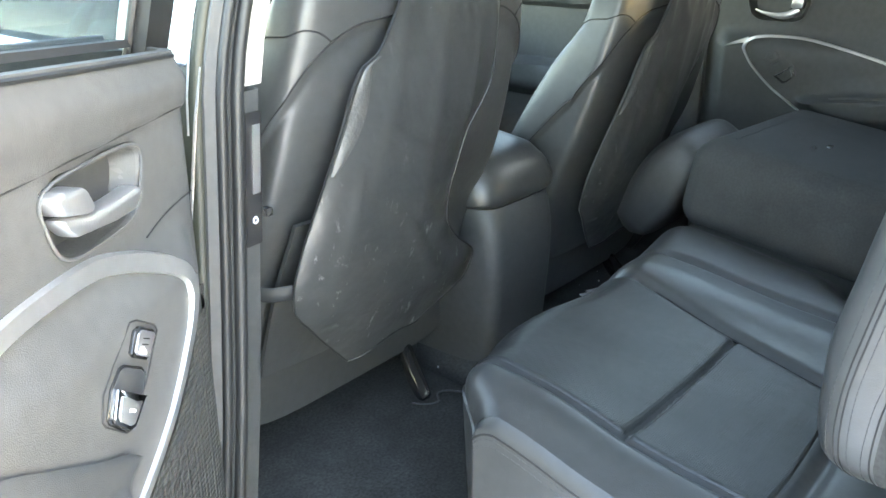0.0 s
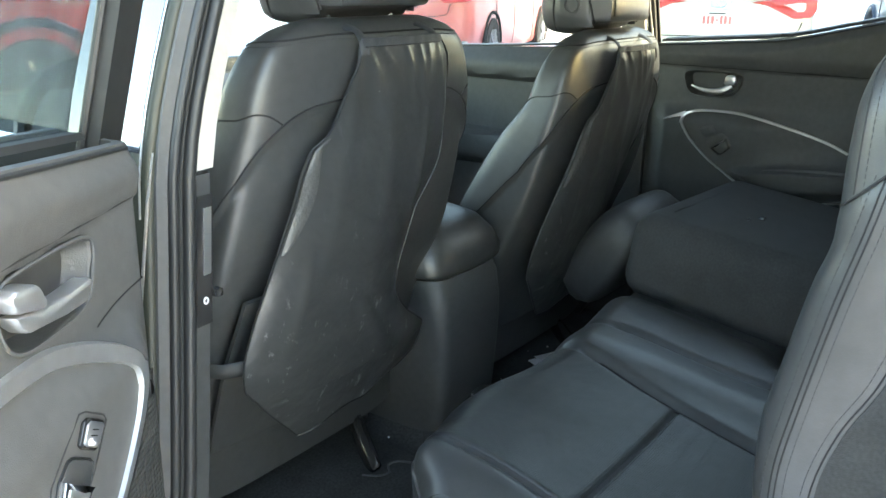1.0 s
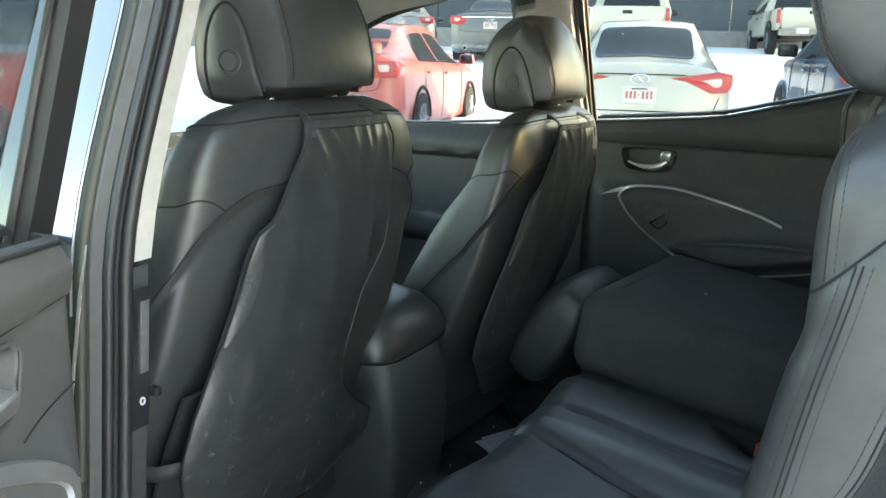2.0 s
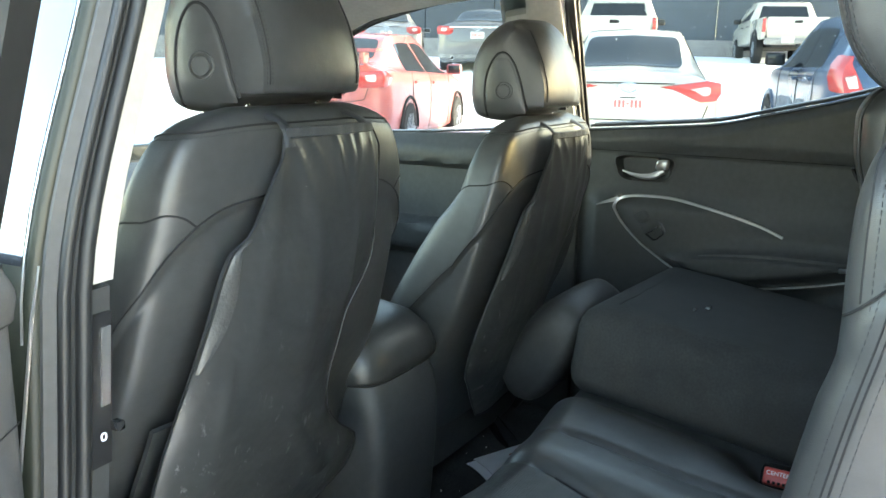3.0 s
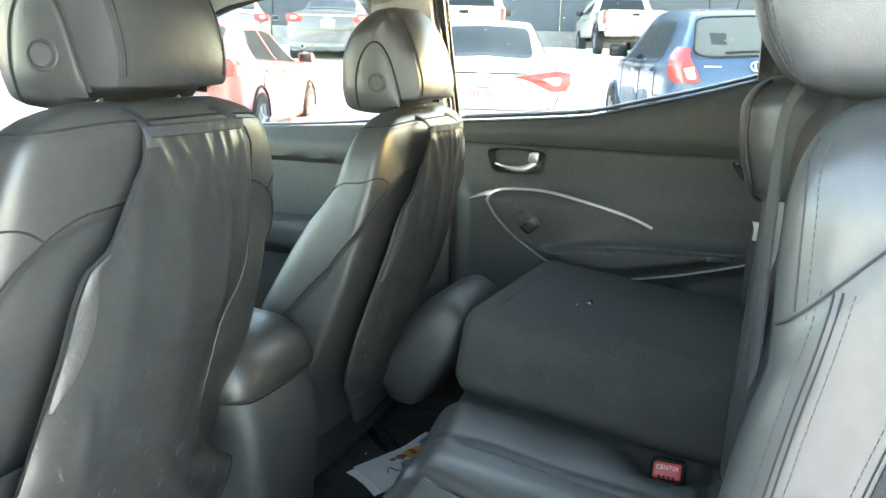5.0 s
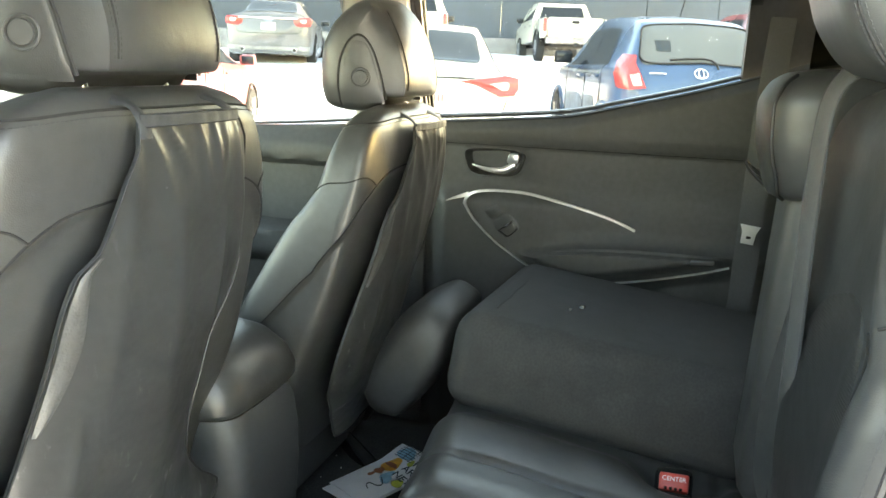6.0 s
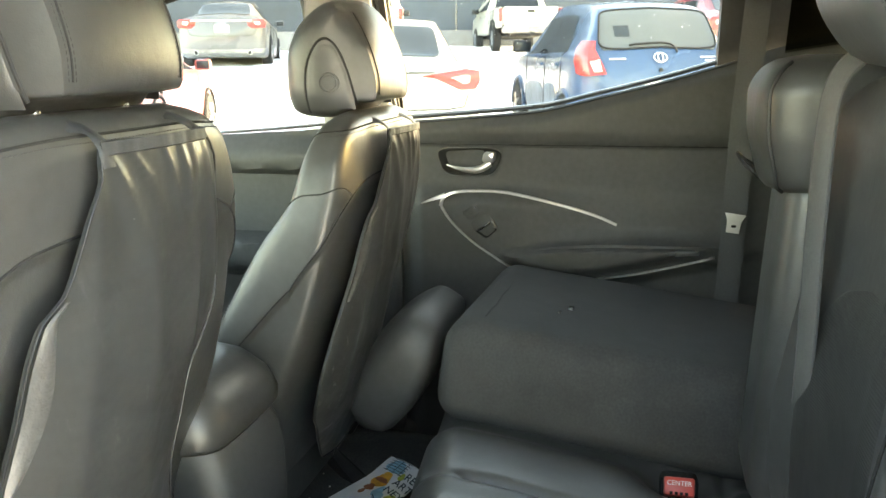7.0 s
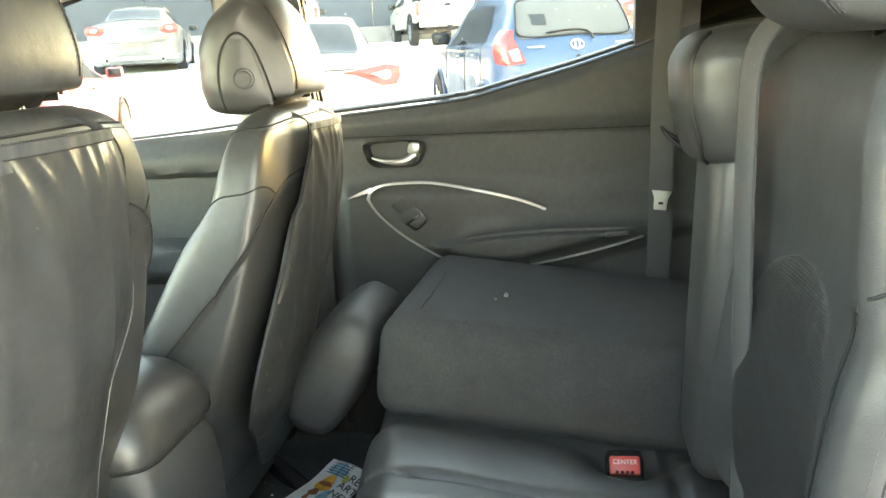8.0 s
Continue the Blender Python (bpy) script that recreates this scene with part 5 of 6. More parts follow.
    part("pull_loop", tube(spline([(0.085, -0.700, 1.152), (0.092, -0.672, 1.170), (0.086, -0.664, 1.178), (0.076, -0.672, 1.166), (0.062, -0.690, 1.150)], 20), 0.0026, 6), GLOSSY, c, "dark cord loop")


upright_back()


def folded_back():
    s = thing("folded_seat_back", (0.37, -0.5, 0.77), "rear seat back folded flat with its dark felt back up", "car seat")
    tilt = Matrix.Rotation(radians(7.5), 3, "X")
    body = rbox((0, 0, -0.020), (0.545, 0.60, 0.165), 0.045, 5)
    for v in body.verts:
        v.co.z += 0.004 * noise.noise(v.co * 12)
    m = Matrix.Translation((0.378, -0.550, 0.803)) @ Matrix.Rotation(radians(3.3), 4, "Y") @ tilt.to_4x4()
    bmesh.ops.subdivide_edges(body, edges=body.edges[:], cuts=2, use_grid_fill=True)
    bmesh.ops.transform(body, matrix=m, verts=body.verts)
    part("body", body, FELT, s)
    at = lambda x, y, z: m @ Vector((x, y, z))  # noqa: E731
    part("top_seam", tube([at(-0.205 + 0.38 * i / 20, 0.245 + 0.0012 * math.sin(i), 0.0615) for i in range(21)], 0.0018, 6), SEAM, s)
    part("latch_slot", rbox(at(-0.06, 0.125, 0.0625), (0.022, 0.010, 0.005), 0.002), GLOSSY, s)
    part("latch_slot", rbox(at(-0.10, 0.14, 0.0625), (0.012, 0.005, 0.004), 0.001), GLOSSY, s)
    # headrest hanging forward and down over the cushion's front
    hm = Matrix.Translation((0.385, -0.128, 0.760)) @ Matrix.Rotation(radians(-58), 4, "X")
    hr = [(-0.125, 0.0, 0.08, 0.018), (-0.11, 0.0, 0.120, 0.036), (-0.05, 0.0, 0.142, 0.060), (0.02, 0.0, 0.144, 0.064), (0.09, 0.0, 0.134, 0.054), (0.125, 0.0, 0.10, 0.022)]
    rings = [[hm @ Vector((q.x, q.z, q.y)) for q in head_ring(0, lerp_table(hr, z)[0], z, *lerp_table(hr, z)[1:])] for z in [-0.125 + 0.25 * i / 20 for i in range(21)]]
    part("headrest", loft(rings), PLASTIC, s, "black leather headrest")
    for sx in (-1, 1):
        part("post", tube([(0.385 + sx * 0.06, -0.27, 0.80), (0.385 + sx * 0.06, -0.20, 0.80)], 0.006, 8), GLOSSY, s)


folded_back()


def belts():
    b = thing("seat_belt", (-0.18, -0.70, 0.72), "dark seat belt hanging with a twist beside the seat back", "seat belt")
    pts = spline([(-0.200, -0.745, 1.305), (-0.200, -0.719, 1.265), (-0.200, -0.714, 1.15), (-0.200, -0.7145, 1.02), (-0.200, -0.714, 0.90), (-0.200, -0.715, 0.78), (-0.200, -0.716, 0.72)], 40)
    nrm = [Vector((-0.17 - 0.04 * math.sin(i * 0.12), 0.985, 0)) for i in range(41)]
    # webbing paler than WEB, its brightness put into the colour
    part("webbing", ribbon(pts, nrm, 0.046, 0.0015), WEB_LIT, b)
    for side in (-1, 1):
        lines = []
        for i in range(0, 41):
            d = (pts[min(i + 1, 40)] - pts[max(i - 1, 0)]).normalized()
            s = d.cross((nrm[i] - d * nrm[i].dot(d)).normalized())
            lines.append(pts[i] + s * 0.0215 * side)
        part("selvedge", tube(lines, 0.0016, 5), STITCH, b, "paler woven edge")
    low = spline([(0.085, -0.738, 1.07), (0.085, -0.738, 0.99), (0.085, -0.735, 0.90), (0.085, -0.728, 0.78), (0.085, -0.722, 0.64)], 24)
    part("lower_webbing", ribbon(low, [Vector((-1, 0.9 * (1 - step(0, 14, i)), 0.1)) for i in range(25)], [0.004 + 0.036 * step(0, 12, i) for i in range(25)], 0.0015), WEB_BLUE, b, "bluish lower belt webbing")
    part("anchor", rbox((-0.200, -0.715, 0.735), (0.02, 0.05, 0.05), 0.006), GLOSSY, b)
    bk = thing("belt_buckle", (0.078, -0.615, 0.69), "black belt buckle with a red release button", "belt buckle")
    part("stalk", rbox((0.086, -0.613, 0.684), (0.034, 0.054, 0.07), 0.010), GLOSSY, bk)
    rot = Euler((0, radians(38), 0)).to_matrix()
    btn = part("button", rbox((0.066, -0.613, 0.709), (0.014, 0.042, 0.026), 0.003, 2, rot), RED_PLASTIC, bk, "red release button")
    frame_m = Matrix.Translation((0.066, -0.613, 0.709)) @ rot.to_4x4()
    tk = frame_m @ Matrix.Translation((-0.0072, 0, 0.004)) @ Euler((radians(90), 0, radians(-90))).to_matrix().to_4x4()
    part("lettering", text_bm("CENTER", 0.0092, tk), WHITE_MARK, btn, "faint white lettering")
    for i in range(4):
        part("slot_mark", rbox(frame_m @ Vector((-0.0072, -0.010 + 0.007 * i, -0.010)), (0.002, 0.004, 0.004), 0), GLOSSY, btn)
    part("lower_lip", rbox(frame_m @ Vector((0.004, 0, -0.022)), (0.020, 0.054, 0.016), 0.004, 2, rot), GLOSSY, bk)
    # right outer belt with its tongue
    r = thing("seat_belt", (0.63, -0.72, 0.6), "dark outer seat belt with a bright metal tongue", "seat belt")
    part("webbing", ribbon([(0.64, -0.735, 1.40), (0.63, -0.722, 1.20), (0.625, -0.716, 1.0), (0.625, -0.712, 0.85), (0.63, -0.70, 0.70)], (-1, 0.25, 0), 0.047, 0.0015), WEB, r)
    tg = part("tongue", prism([(-0.016, -0.024), (0.014, -0.024), (0.016, 0.004), (0.024, 0.022), (-0.024, 0.022), (-0.017, 0.004)], -0.002, 0.002, "x", 0.0008), BRUSHED, r, "bright metal tongue")
    tg.data.transform(Matrix.Translation((0.590, -0.712, 0.992)) @ Matrix.Rotation(radians(6), 4, "Z") @ Matrix.Rotation(radians(8), 4, "X") @ Matrix.Scale(0.80, 4))
    part("tongue_slot", rbox((0.5875, -0.712, 0.986), (0.003, 0.009, 0.005), 0.001), GLOSSY, r)


belts()


# ---- loose things on the floor ----
def litter():
    f = thing("booklet", (0.45, 0.0, 0.46), "white printed booklet with an orange and blue drawing", "booklet")
    c, w, h = Vector((0.398, -0.046, 0.458)), 0.118, 0.215
    e1, e2 = Vector((0.91, -0.41, 0)).normalized(), Vector((-0.57, -0.82, 0)).normalized()

    def pg(a, b, lift=0.0):
        x, y = (a - 0.5) * h, (b - 0.5) * w
        z = 0.014 * step(0.6, 1, a) * a + 0.006 * math.sin(3 * b) + lift
        return c + e1 * x + e2 * y + Vector((0, 0, z))
    part("page", grid(lambda a, b: pg(a, b) - Vector((0.012, -0.01, 0.008)), 10, 10, 0.002), PAPER, f)
    cover = part("cover", grid(pg, 14, 14, 0.0015), PAPER, f)
    inks = [("orange_shape", (0.72, 0.36, 0.05), [(0.66, 0.40, 0.13, 0.20)]), ("brown_shape", (0.30, 0.10, 0.04), [(0.66, 0.40, 0.035, 0.19), (0.50, 0.38, 0.06, 0.12), (0.40, 0.36, 0.05, 0.06)]),
            ("blue_shape", (0.20, 0.42, 0.55), [(0.50, 0.62, 0.10, 0.10), (0.44, 0.72, 0.07, 0.10), (0.88, 0.40, 0.09, 0.26)]), ("green_shape", (0.48, 0.52, 0.08), [(0.50, 0.92, 0.07, 0.12), (0.80, 0.68, 0.05, 0.07)])]
    for layer, (name, col, spots) in enumerate(inks):
        mt = material(name + "_ink", col, 0.6, grain=0.2, stain=0.2, scale=50)
        for a, b, ra, rb in spots:
            bm = grid(lambda s, t: pg(a + ra * s * math.cos(2 * math.pi * t), b + rb * s * math.sin(2 * math.pi * t) * (0.85 + 0.15 * math.cos(6 * math.pi * t)), 0.0021 + 0.0002 * layer), 3, 24)
            part(name, bm, mt, cover)
    INK = material("dark_ink", (0.03, 0.05, 0.07), 0.6, grain=0.1, scale=60)
    for i in range(6):
        part("ladder_rung", grid(lambda s, t: pg(0.80 + 0.034 * i + 0.008 * s, 0.16 + 0.50 * t, 0.0030), 1, 4), INK, cover)
    for b0 in (0.24, 0.42, 0.58):
        part("ladder_rail", grid(lambda s, t: pg(0.79 + 0.19 * s, b0 + 0.018 * t, 0.0030), 4, 1), INK, cover)
    part("tail_line", tube([pg(q.x, q.y, 0.0034) for q in spline([(0.42, 0.62, 0), (0.36, 0.78, 0), (0.30, 0.74, 0), (0.27, 0.60, 0), (0.22, 0.62, 0), (0.20, 0.72, 0)], 24)], 0.0011, 5), INK, cover)
    for word, a0 in (("NEY", 0.58), ("ART", 0.71), ("RE", 0.83)):
        bm = text_bm(word, 0.027, Matrix())
        for v in bm.verts:
            v.co = pg(a0 + v.co.y / h, 0.86 + v.co.x / w, 0.0034 + v.co.z)
        part("lettering", bm, INK, cover, "black printed lettering")
    rng = random.Random(4)
    bm = bmesh.new()
    for _ in range(110):
        x, y = rng.uniform(-0.66, 0.5), rng.uniform(-0.32, 0.32)
        r = rng.uniform(0.0008, 0.0022)
        z = 0.462 + 0.10 * math.exp(-((x + 0.02) / 0.12) ** 2)
        one = bmesh.new()
        bmesh.ops.create_icosphere(one, subdivisions=1, radius=r)
        bmesh.ops.transform(one, matrix=Matrix.Translation((x, y, z)), verts=one.verts)
        add(bm, one)
    solid("crumbs", bm, PAPER, "pale crumbs scattered on the floor carpet", "crumbs", kind="stuff")
    cable = spline([(-0.315, 0.020, 0.474), (-0.300, -0.004, 0.474), (-0.280, -0.012, 0.474), (-0.262, 0.004, 0.474), (-0.245, -0.004, 0.476), (-0.232, -0.028, 0.476), (-0.215, -0.034, 0.474), (-0.19, -0.05, 0.474)], 50)
    solid("cable", tube(cable, 0.0022, 6), WEB, "thin dark grey cable lying on the floor", "cable")
    floor_mat = rbox((-0.43, -0.02, 0.462), (0.46, 0.52, 0.014), 0.005)
    solid("floor_mat", floor_mat, CARPET, "black ribbed floor mat in the footwell", "floor mat")
    solid("rag", loft([[Vector((-0.12 + 0.05 * math.cos(t) * k, 0.205 + 0.035 * math.sin(t) * k + 0.01 * math.sin(3 * t), 0.478 + h)) for t in [i * math.pi / 8 for i in range(16)]] for k, h in ((1, 0), (0.9, 0.02), (0.6, 0.035), (0.2, 0.04))]), material("brown_paper", (0.25, 0.13, 0.07), 0.8, grain=0.3, scale=60), "crumpled brown paper scrap under the driver seat", "paper scrap")

    scrap = grid(lambda a, b: Vector((-0.19 + 0.04 * a, 0.19 + 0.022 * b, 0.490 + 0.006 * math.sin(5 * a + 2 * b))), 6, 4, 0.001)
    solid("foil_scrap", scrap, material("teal_foil", (0.05, 0.32, 0.36), 0.35, grain=0.2, scale=80), "small teal wrapper scrap on the carpet", "litter")


litter()


# ---- the lot outside: parked vehicles, wall ----
TYRE = material("tyre", (0.02, 0.02, 0.02), 0.85, grain=0.2, scale=40)
RIM = material("alloy_rim", (0.35, 0.35, 0.36), 0.35, metal=0.8, grain=0.1, scale=20)
LAMP_RED = material("red_lamp", (0.40, 0.035, 0.03), 0.18, grain=0.1, scale=30, coat=0.5)
LAMP_CLEAR = material("clear_lamp", (0.50, 0.40, 0.37), 0.2, coat=0.5)
GAP = material("panel_gap", (0.01, 0.01, 0.01), 0.8)
SLUSH = material("dirty_bumper", (0.22, 0.21, 0.20), 0.7, grain=0.3, stain=0.3, scale=8)
PLATE = material("plate_white", (0.52, 0.50, 0.47), 0.5)
PLATE_INK = material("plate_red", (0.42, 0.13, 0.12), 0.5)


def paint(name, col, dirt=0.12):
    return material(name, col, 0.28, grain=0.04, stain=dirt, scale=9, coat=0.5, bump2=0.02, bump2_scale=3)


def car_surface(stations):
    """Skin of a car body: s from the tail to the nose, q from under the floor (0) up the side to the roof's middle (1)."""
    def at(s, q, side=1, out=0.0):
        zl, zb, zt, wb, wt = lerp_table(stations, s)
        rows = [(0.0, 0.0, zl), (0.14, wb * 0.88, zl), (0.20, wb * 0.97, zl + 0.08), (0.32, wb, zl + 0.45 * (zb - zl)), (0.48, wb * 0.985, zb - 0.05), (0.56, wb * 0.955, zb + 0.0),
                (0.60, wb * 0.93, zb + 0.02 * (zt - zb)), (0.80, wt * 1.0, zt - 0.10 * min(1, (zt - zb) / 0.4) - 0.01), (0.86, wt * 0.90, zt - 0.03), (1.0, 0.0, zt)]
        y, z = lerp_table(rows, q)
        return Vector((s, side * (y + out), z + (out if q > 0.84 else 0)))
    return at


def car_base(name, place, heading, label, mat, stations, length, group="cars parked in the lot", category="car"):
    c = thing(name, (0, 0, 0), label, category, group=group)
    at = car_surface(stations)
    n, k = 48, 28
    rings = []
    for i in range(n + 1):
        s = length * i / n
        half = [at(s, j / k, 1) for j in range(k + 1)]
        other = [at(s, j / k, -1) for j in range(k - 1, 0, -1)]
        rings.append(half + other)
    part("body", loft(rings), mat, c)
    c.matrix_basis = pose(place[0], place[1], place[2], 0, 0, heading)
    return c, at


def glass_patch(c, at, s0, s1, q0, q1, side, name="side_window", mat=None, out=0.006):
    """A pane lying 6 mm proud of the body; s0, s1: pairs at the lower and upper edge."""
    def fn(a, b):
        s = (s0[0] + (s1[0] - s0[0]) * a) * (1 - b) + (s0[1] + (s1[1] - s0[1]) * a) * b
        return at(s, q0 + (q1 - q0) * b, side, out)
    return part(name, grid(fn, 10, 6, 0.004), mat or DARKPANE, c)


def rear_glass(c, at, s0, s1, name="rear_window", edge=0.86, mat=None):
    def fn(a, b):
        side = 1 if a >= 0.5 else -1
        q = 1 - (1 - edge) * abs(2 * a - 1) * (1 - 0.16 * (2 * b - 1) ** 6)
        v = at(s0 + (s1 - s0) * b, q, side)
        return v + Vector((-0.008, 0, 0.008))
    return part(name, grid(fn, 24, 20, 0.004), mat or PANEGREY, c)


def wheel(c, s, y, r=0.32):
    side = 1 if y > 0 else -1
    w = part("wheel", disc((s, y - side * 0.19, r), (0, side, 0), r, 0.20, 28, r2=r * 0.93), TYRE, c)
    part("rim", disc((s, y - side * 0.02, r), (0, side, 0), r * 0.64, 0.03, 24, r2=r * 0.55), RIM, w, "alloy rim")
    for i in range(5):
        a = 2 * math.pi * i / 5
        part("spoke", tube([(s, y + side * 0.012, r), (s + r * 0.55 * math.cos(a), y + side * 0.008, r + r * 0.55 * math.sin(a))], 0.022, 5), RIM, w)


def gap_line(c, pts):
    part("panel_gap", tube(pts, 0.006, 5), GAP, c)


def rear_shape(c, name, outline, s0, s1, mat, label="", r=0.01):
    """A shape on the tail: outline of (y, z), from s0 out to s1."""
    return part(name, prism(outline, s0, s1, "x", r), mat, c, label)


def mirrored(outline):
    return [(-y, z) for y, z in outline]


def plate(c, z, s, y=0.0, bars=True):
    p = rear_shape(c, "number_plate", [(y - 0.152, z - 0.076), (y + 0.152, z - 0.076), (y + 0.152, z + 0.076), (y - 0.152, z + 0.076)], s, s - 0.012, PLATE, "white number plate with red marks", 0.004)
    if bars:
        for i in range(7):
            yy = y - 0.11 + 0.0367 * i
            hh = 0.006 if i == 3 else 0.034
            part("plate_bar", prism([(yy - 0.011, z - hh), (yy + 0.011, z - hh), (yy + 0.011, z + hh), (yy - 0.011, z + hh)], s - 0.012, s - 0.015, "x"), PLATE_INK, p)
        part("plate_bar", prism([(y - 0.07, z + 0.05), (y + 0.07, z + 0.05), (y + 0.07, z + 0.062), (y - 0.07, z + 0.062)], s - 0.012, s - 0.015, "x"), STITCH, p)


def wing_mirror(c, s, y, z, mat):
    side = 1 if y > 0 else -1
    m = part("wing_mirror", rbox((s, y + side * 0.10, z), (0.11, 0.21, 0.14), 0.035, 3), mat, c)
    part("mirror_glass", rbox((s - 0.058, y + side * 0.11, z), (0.006, 0.16, 0.10), 0.002), DARKPANE, m)


SEDAN = [(0.0, 0.38, 0.93, 0.96, 0.70, 0.50), (0.05, 0.26, 0.98, 1.06, 0.83, 0.60), (0.20, 0.22, 1.00, 1.10, 0.90, 0.62), (0.55, 0.20, 1.00, 1.12, 0.925, 0.63), (0.62, 0.20, 0.99, 1.13, 0.93, 0.64), (1.30, 0.20, 0.98, 1.42, 0.93, 0.58),
         (1.65, 0.20, 0.97, 1.465, 0.93, 0.58), (2.3, 0.20, 0.96, 1.475, 0.93, 0.59), (2.9, 0.20, 0.95, 1.42, 0.93, 0.58), (3.55, 0.20, 0.95, 1.07, 0.93, 0.66), (3.7, 0.20, 0.93, 1.02, 0.92, 0.68), (4.5, 0.22, 0.78, 0.85, 0.88, 0.62), (4.78, 0.28, 0.66, 0.70, 0.74, 0.50), (4.85, 0.34, 0.60, 0.62, 0.62, 0.4)]


def sedan(name, place, heading, label, mat, tail, spoiler=False, scale=1.0, marks=True, mirrors=True, wide=1.0, tall=0.0):
    st = [(s * scale, zl, zb, zt + tall * step(1.13, 1.42, zt), wb * wide, wt * wide) for s, zl, zb, zt, wb, wt in SEDAN]
    c, at = car_base(name, place, heading, label, mat, st, 4.85 * scale)
    rear_glass(c, at, 0.67 * scale, 1.17 * scale, edge=0.875)
    rear_glass(c, at, 3.45 * scale, 2.95 * scale, "windscreen")
    for side in (1, -1):
        glass_patch(c, at, (1.05 * scale, 1.40 * scale), (2.05 * scale, 2.02 * scale), 0.61, 0.79, side)
        glass_patch(c, at, (2.12 * scale, 2.10 * scale), (3.25 * scale, 2.75 * scale), 0.61, 0.79, side)
        for s in (1.15, 2.08, 3.2):
            gap_line(c, [at(s * scale, q, side, 0.001) for q in (0.20, 0.28, 0.36, 0.44, 0.52, 0.58)])
        for s in (1.35, 2.3):
            part("door_handle", rbox(at(s * scale, 0.44, side, 0.012), (0.20, 0.03, 0.035), 0.01), mat, c)
        if mirrors:
            wing_mirror(c, 3.05 * scale, side * 0.93 * wide, 1.02, mat)
        wheel(c, 0.98 * scale, side * 0.935 * wide)
        wheel(c, 3.80 * scale, side * 0.935 * wide)
        for s in (0.98, 3.80):
            part("wheel_arch", tube([Vector((s * scale + 0.37 * math.cos(a), side * 0.932 * wide, 0.32 + 0.37 * math.sin(a))) for a in [math.pi * i / 16 for i in range(17)]], 0.02, 6), GAP, c)
        outline = [(side * y * wide, z) for y, z in tail]
        lamp = part("tail_lamp", prism(outline, -0.004, 0.30, "x", 0.012), LAMP_RED, c, "red tail lamp")
        inner = [(side * wide * (0.74 + (y - 0.72) * 0.34), 0.925 + (z - 0.925) * 0.42) for y, z in tail]
        part("clear_insert", prism(inner, -0.012, 0.02, "x", 0.004), LAMP_CLEAR, lamp, "pale reversing lamp")
    rear_shape(c, "bumper_lip", [(-0.84 * wide, 0.30), (0.84 * wide, 0.30), (0.88 * wide, 0.40), (-0.88 * wide, 0.40)], 0.0, 0.12, SLUSH, "dirty lower bumper")
    gap_line(c, [Vector((0.0, y, z)) for y, z in ((-0.70, 0.80), (-0.66, 0.68), (-0.5, 0.655), (0.5, 0.655), (0.66, 0.68), (0.70, 0.80))])
    gap_line(c, [Vector((0.02, y, 0.985)) for y in (-0.4, 0, 0.4)])
    if marks:
        plate(c, 0.80, 0.0)
        ring = [Vector((-0.008, 0.085 * math.cos(t), 0.945 + 0.043 * math.sin(t))) for t in [2 * math.pi * i / 24 for i in range(25)]]
        part("emblem", tube(ring, 0.008, 6), CHROME, c, "bright oval emblem")
        part("emblem_bar", tube([(-0.008, -0.03, 0.915), (-0.008, 0.03, 0.975)], 0.007, 5), CHROME, c)
    if spoiler:
        part("spoiler", prism([(-0.02, 1.20), (0.24, 1.22), (0.26, 1.245), (0.0, 1.235)], -0.80, 0.80, "y"), mat, c, "raised boot spoiler")
        for side in (1, -1):
            part("spoiler_foot", rbox((0.12, side * 0.62, 1.15), (0.20, 0.06, 0.16), 0.02), mat, c)
    part("rear_shelf", rbox((1.2, 0, 0.95), (0.5, 1.1, 0.04), 0.01), GAP, c)
    return c, at


WHITE_PAINT = paint("white_paint", (0.45, 0.42, 0.365), 0.10)
RED_PAINT = paint("red_paint", (0.40, 0.11, 0.10), 0.12)
GREY_PAINT = paint("grey_paint", (0.12, 0.12, 0.118), 0.25)
SILVER_PAINT = paint("silver_paint", (0.20, 0.21, 0.22), 0.15)
BLUE_PAINT = paint("blue_paint", (0.030, 0.064, 0.122), 0.25)
DARK_RED_PAINT = paint("dark_red_paint", (0.22, 0.03, 0.03), 0.15)
LOT = 17.0
sleek = [(0.30, 0.955), (0.52, 0.985), (0.78, 1.02), (0.90, 1.0), (0.905, 0.90), (0.86, 0.84), (0.70, 0.825), (0.58, 0.875), (0.44, 0.93)]
blocky = [(0.52, 0.98), (0.86, 1.0), (0.905, 0.94), (0.89, 0.82), (0.62, 0.80), (0.54, 0.86)]
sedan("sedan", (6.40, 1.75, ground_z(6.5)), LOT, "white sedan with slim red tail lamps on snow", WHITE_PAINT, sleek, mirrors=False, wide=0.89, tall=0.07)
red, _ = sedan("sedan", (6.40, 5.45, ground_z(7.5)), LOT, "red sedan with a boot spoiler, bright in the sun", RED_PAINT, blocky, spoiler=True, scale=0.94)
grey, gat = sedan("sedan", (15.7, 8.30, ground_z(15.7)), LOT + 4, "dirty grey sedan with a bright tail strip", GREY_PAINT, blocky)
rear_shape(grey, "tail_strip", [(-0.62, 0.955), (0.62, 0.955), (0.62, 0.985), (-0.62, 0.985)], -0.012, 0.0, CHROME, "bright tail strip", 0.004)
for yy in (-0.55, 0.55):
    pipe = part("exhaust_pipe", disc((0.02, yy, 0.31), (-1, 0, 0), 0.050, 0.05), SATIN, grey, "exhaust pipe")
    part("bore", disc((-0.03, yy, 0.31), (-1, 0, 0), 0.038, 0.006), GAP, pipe)
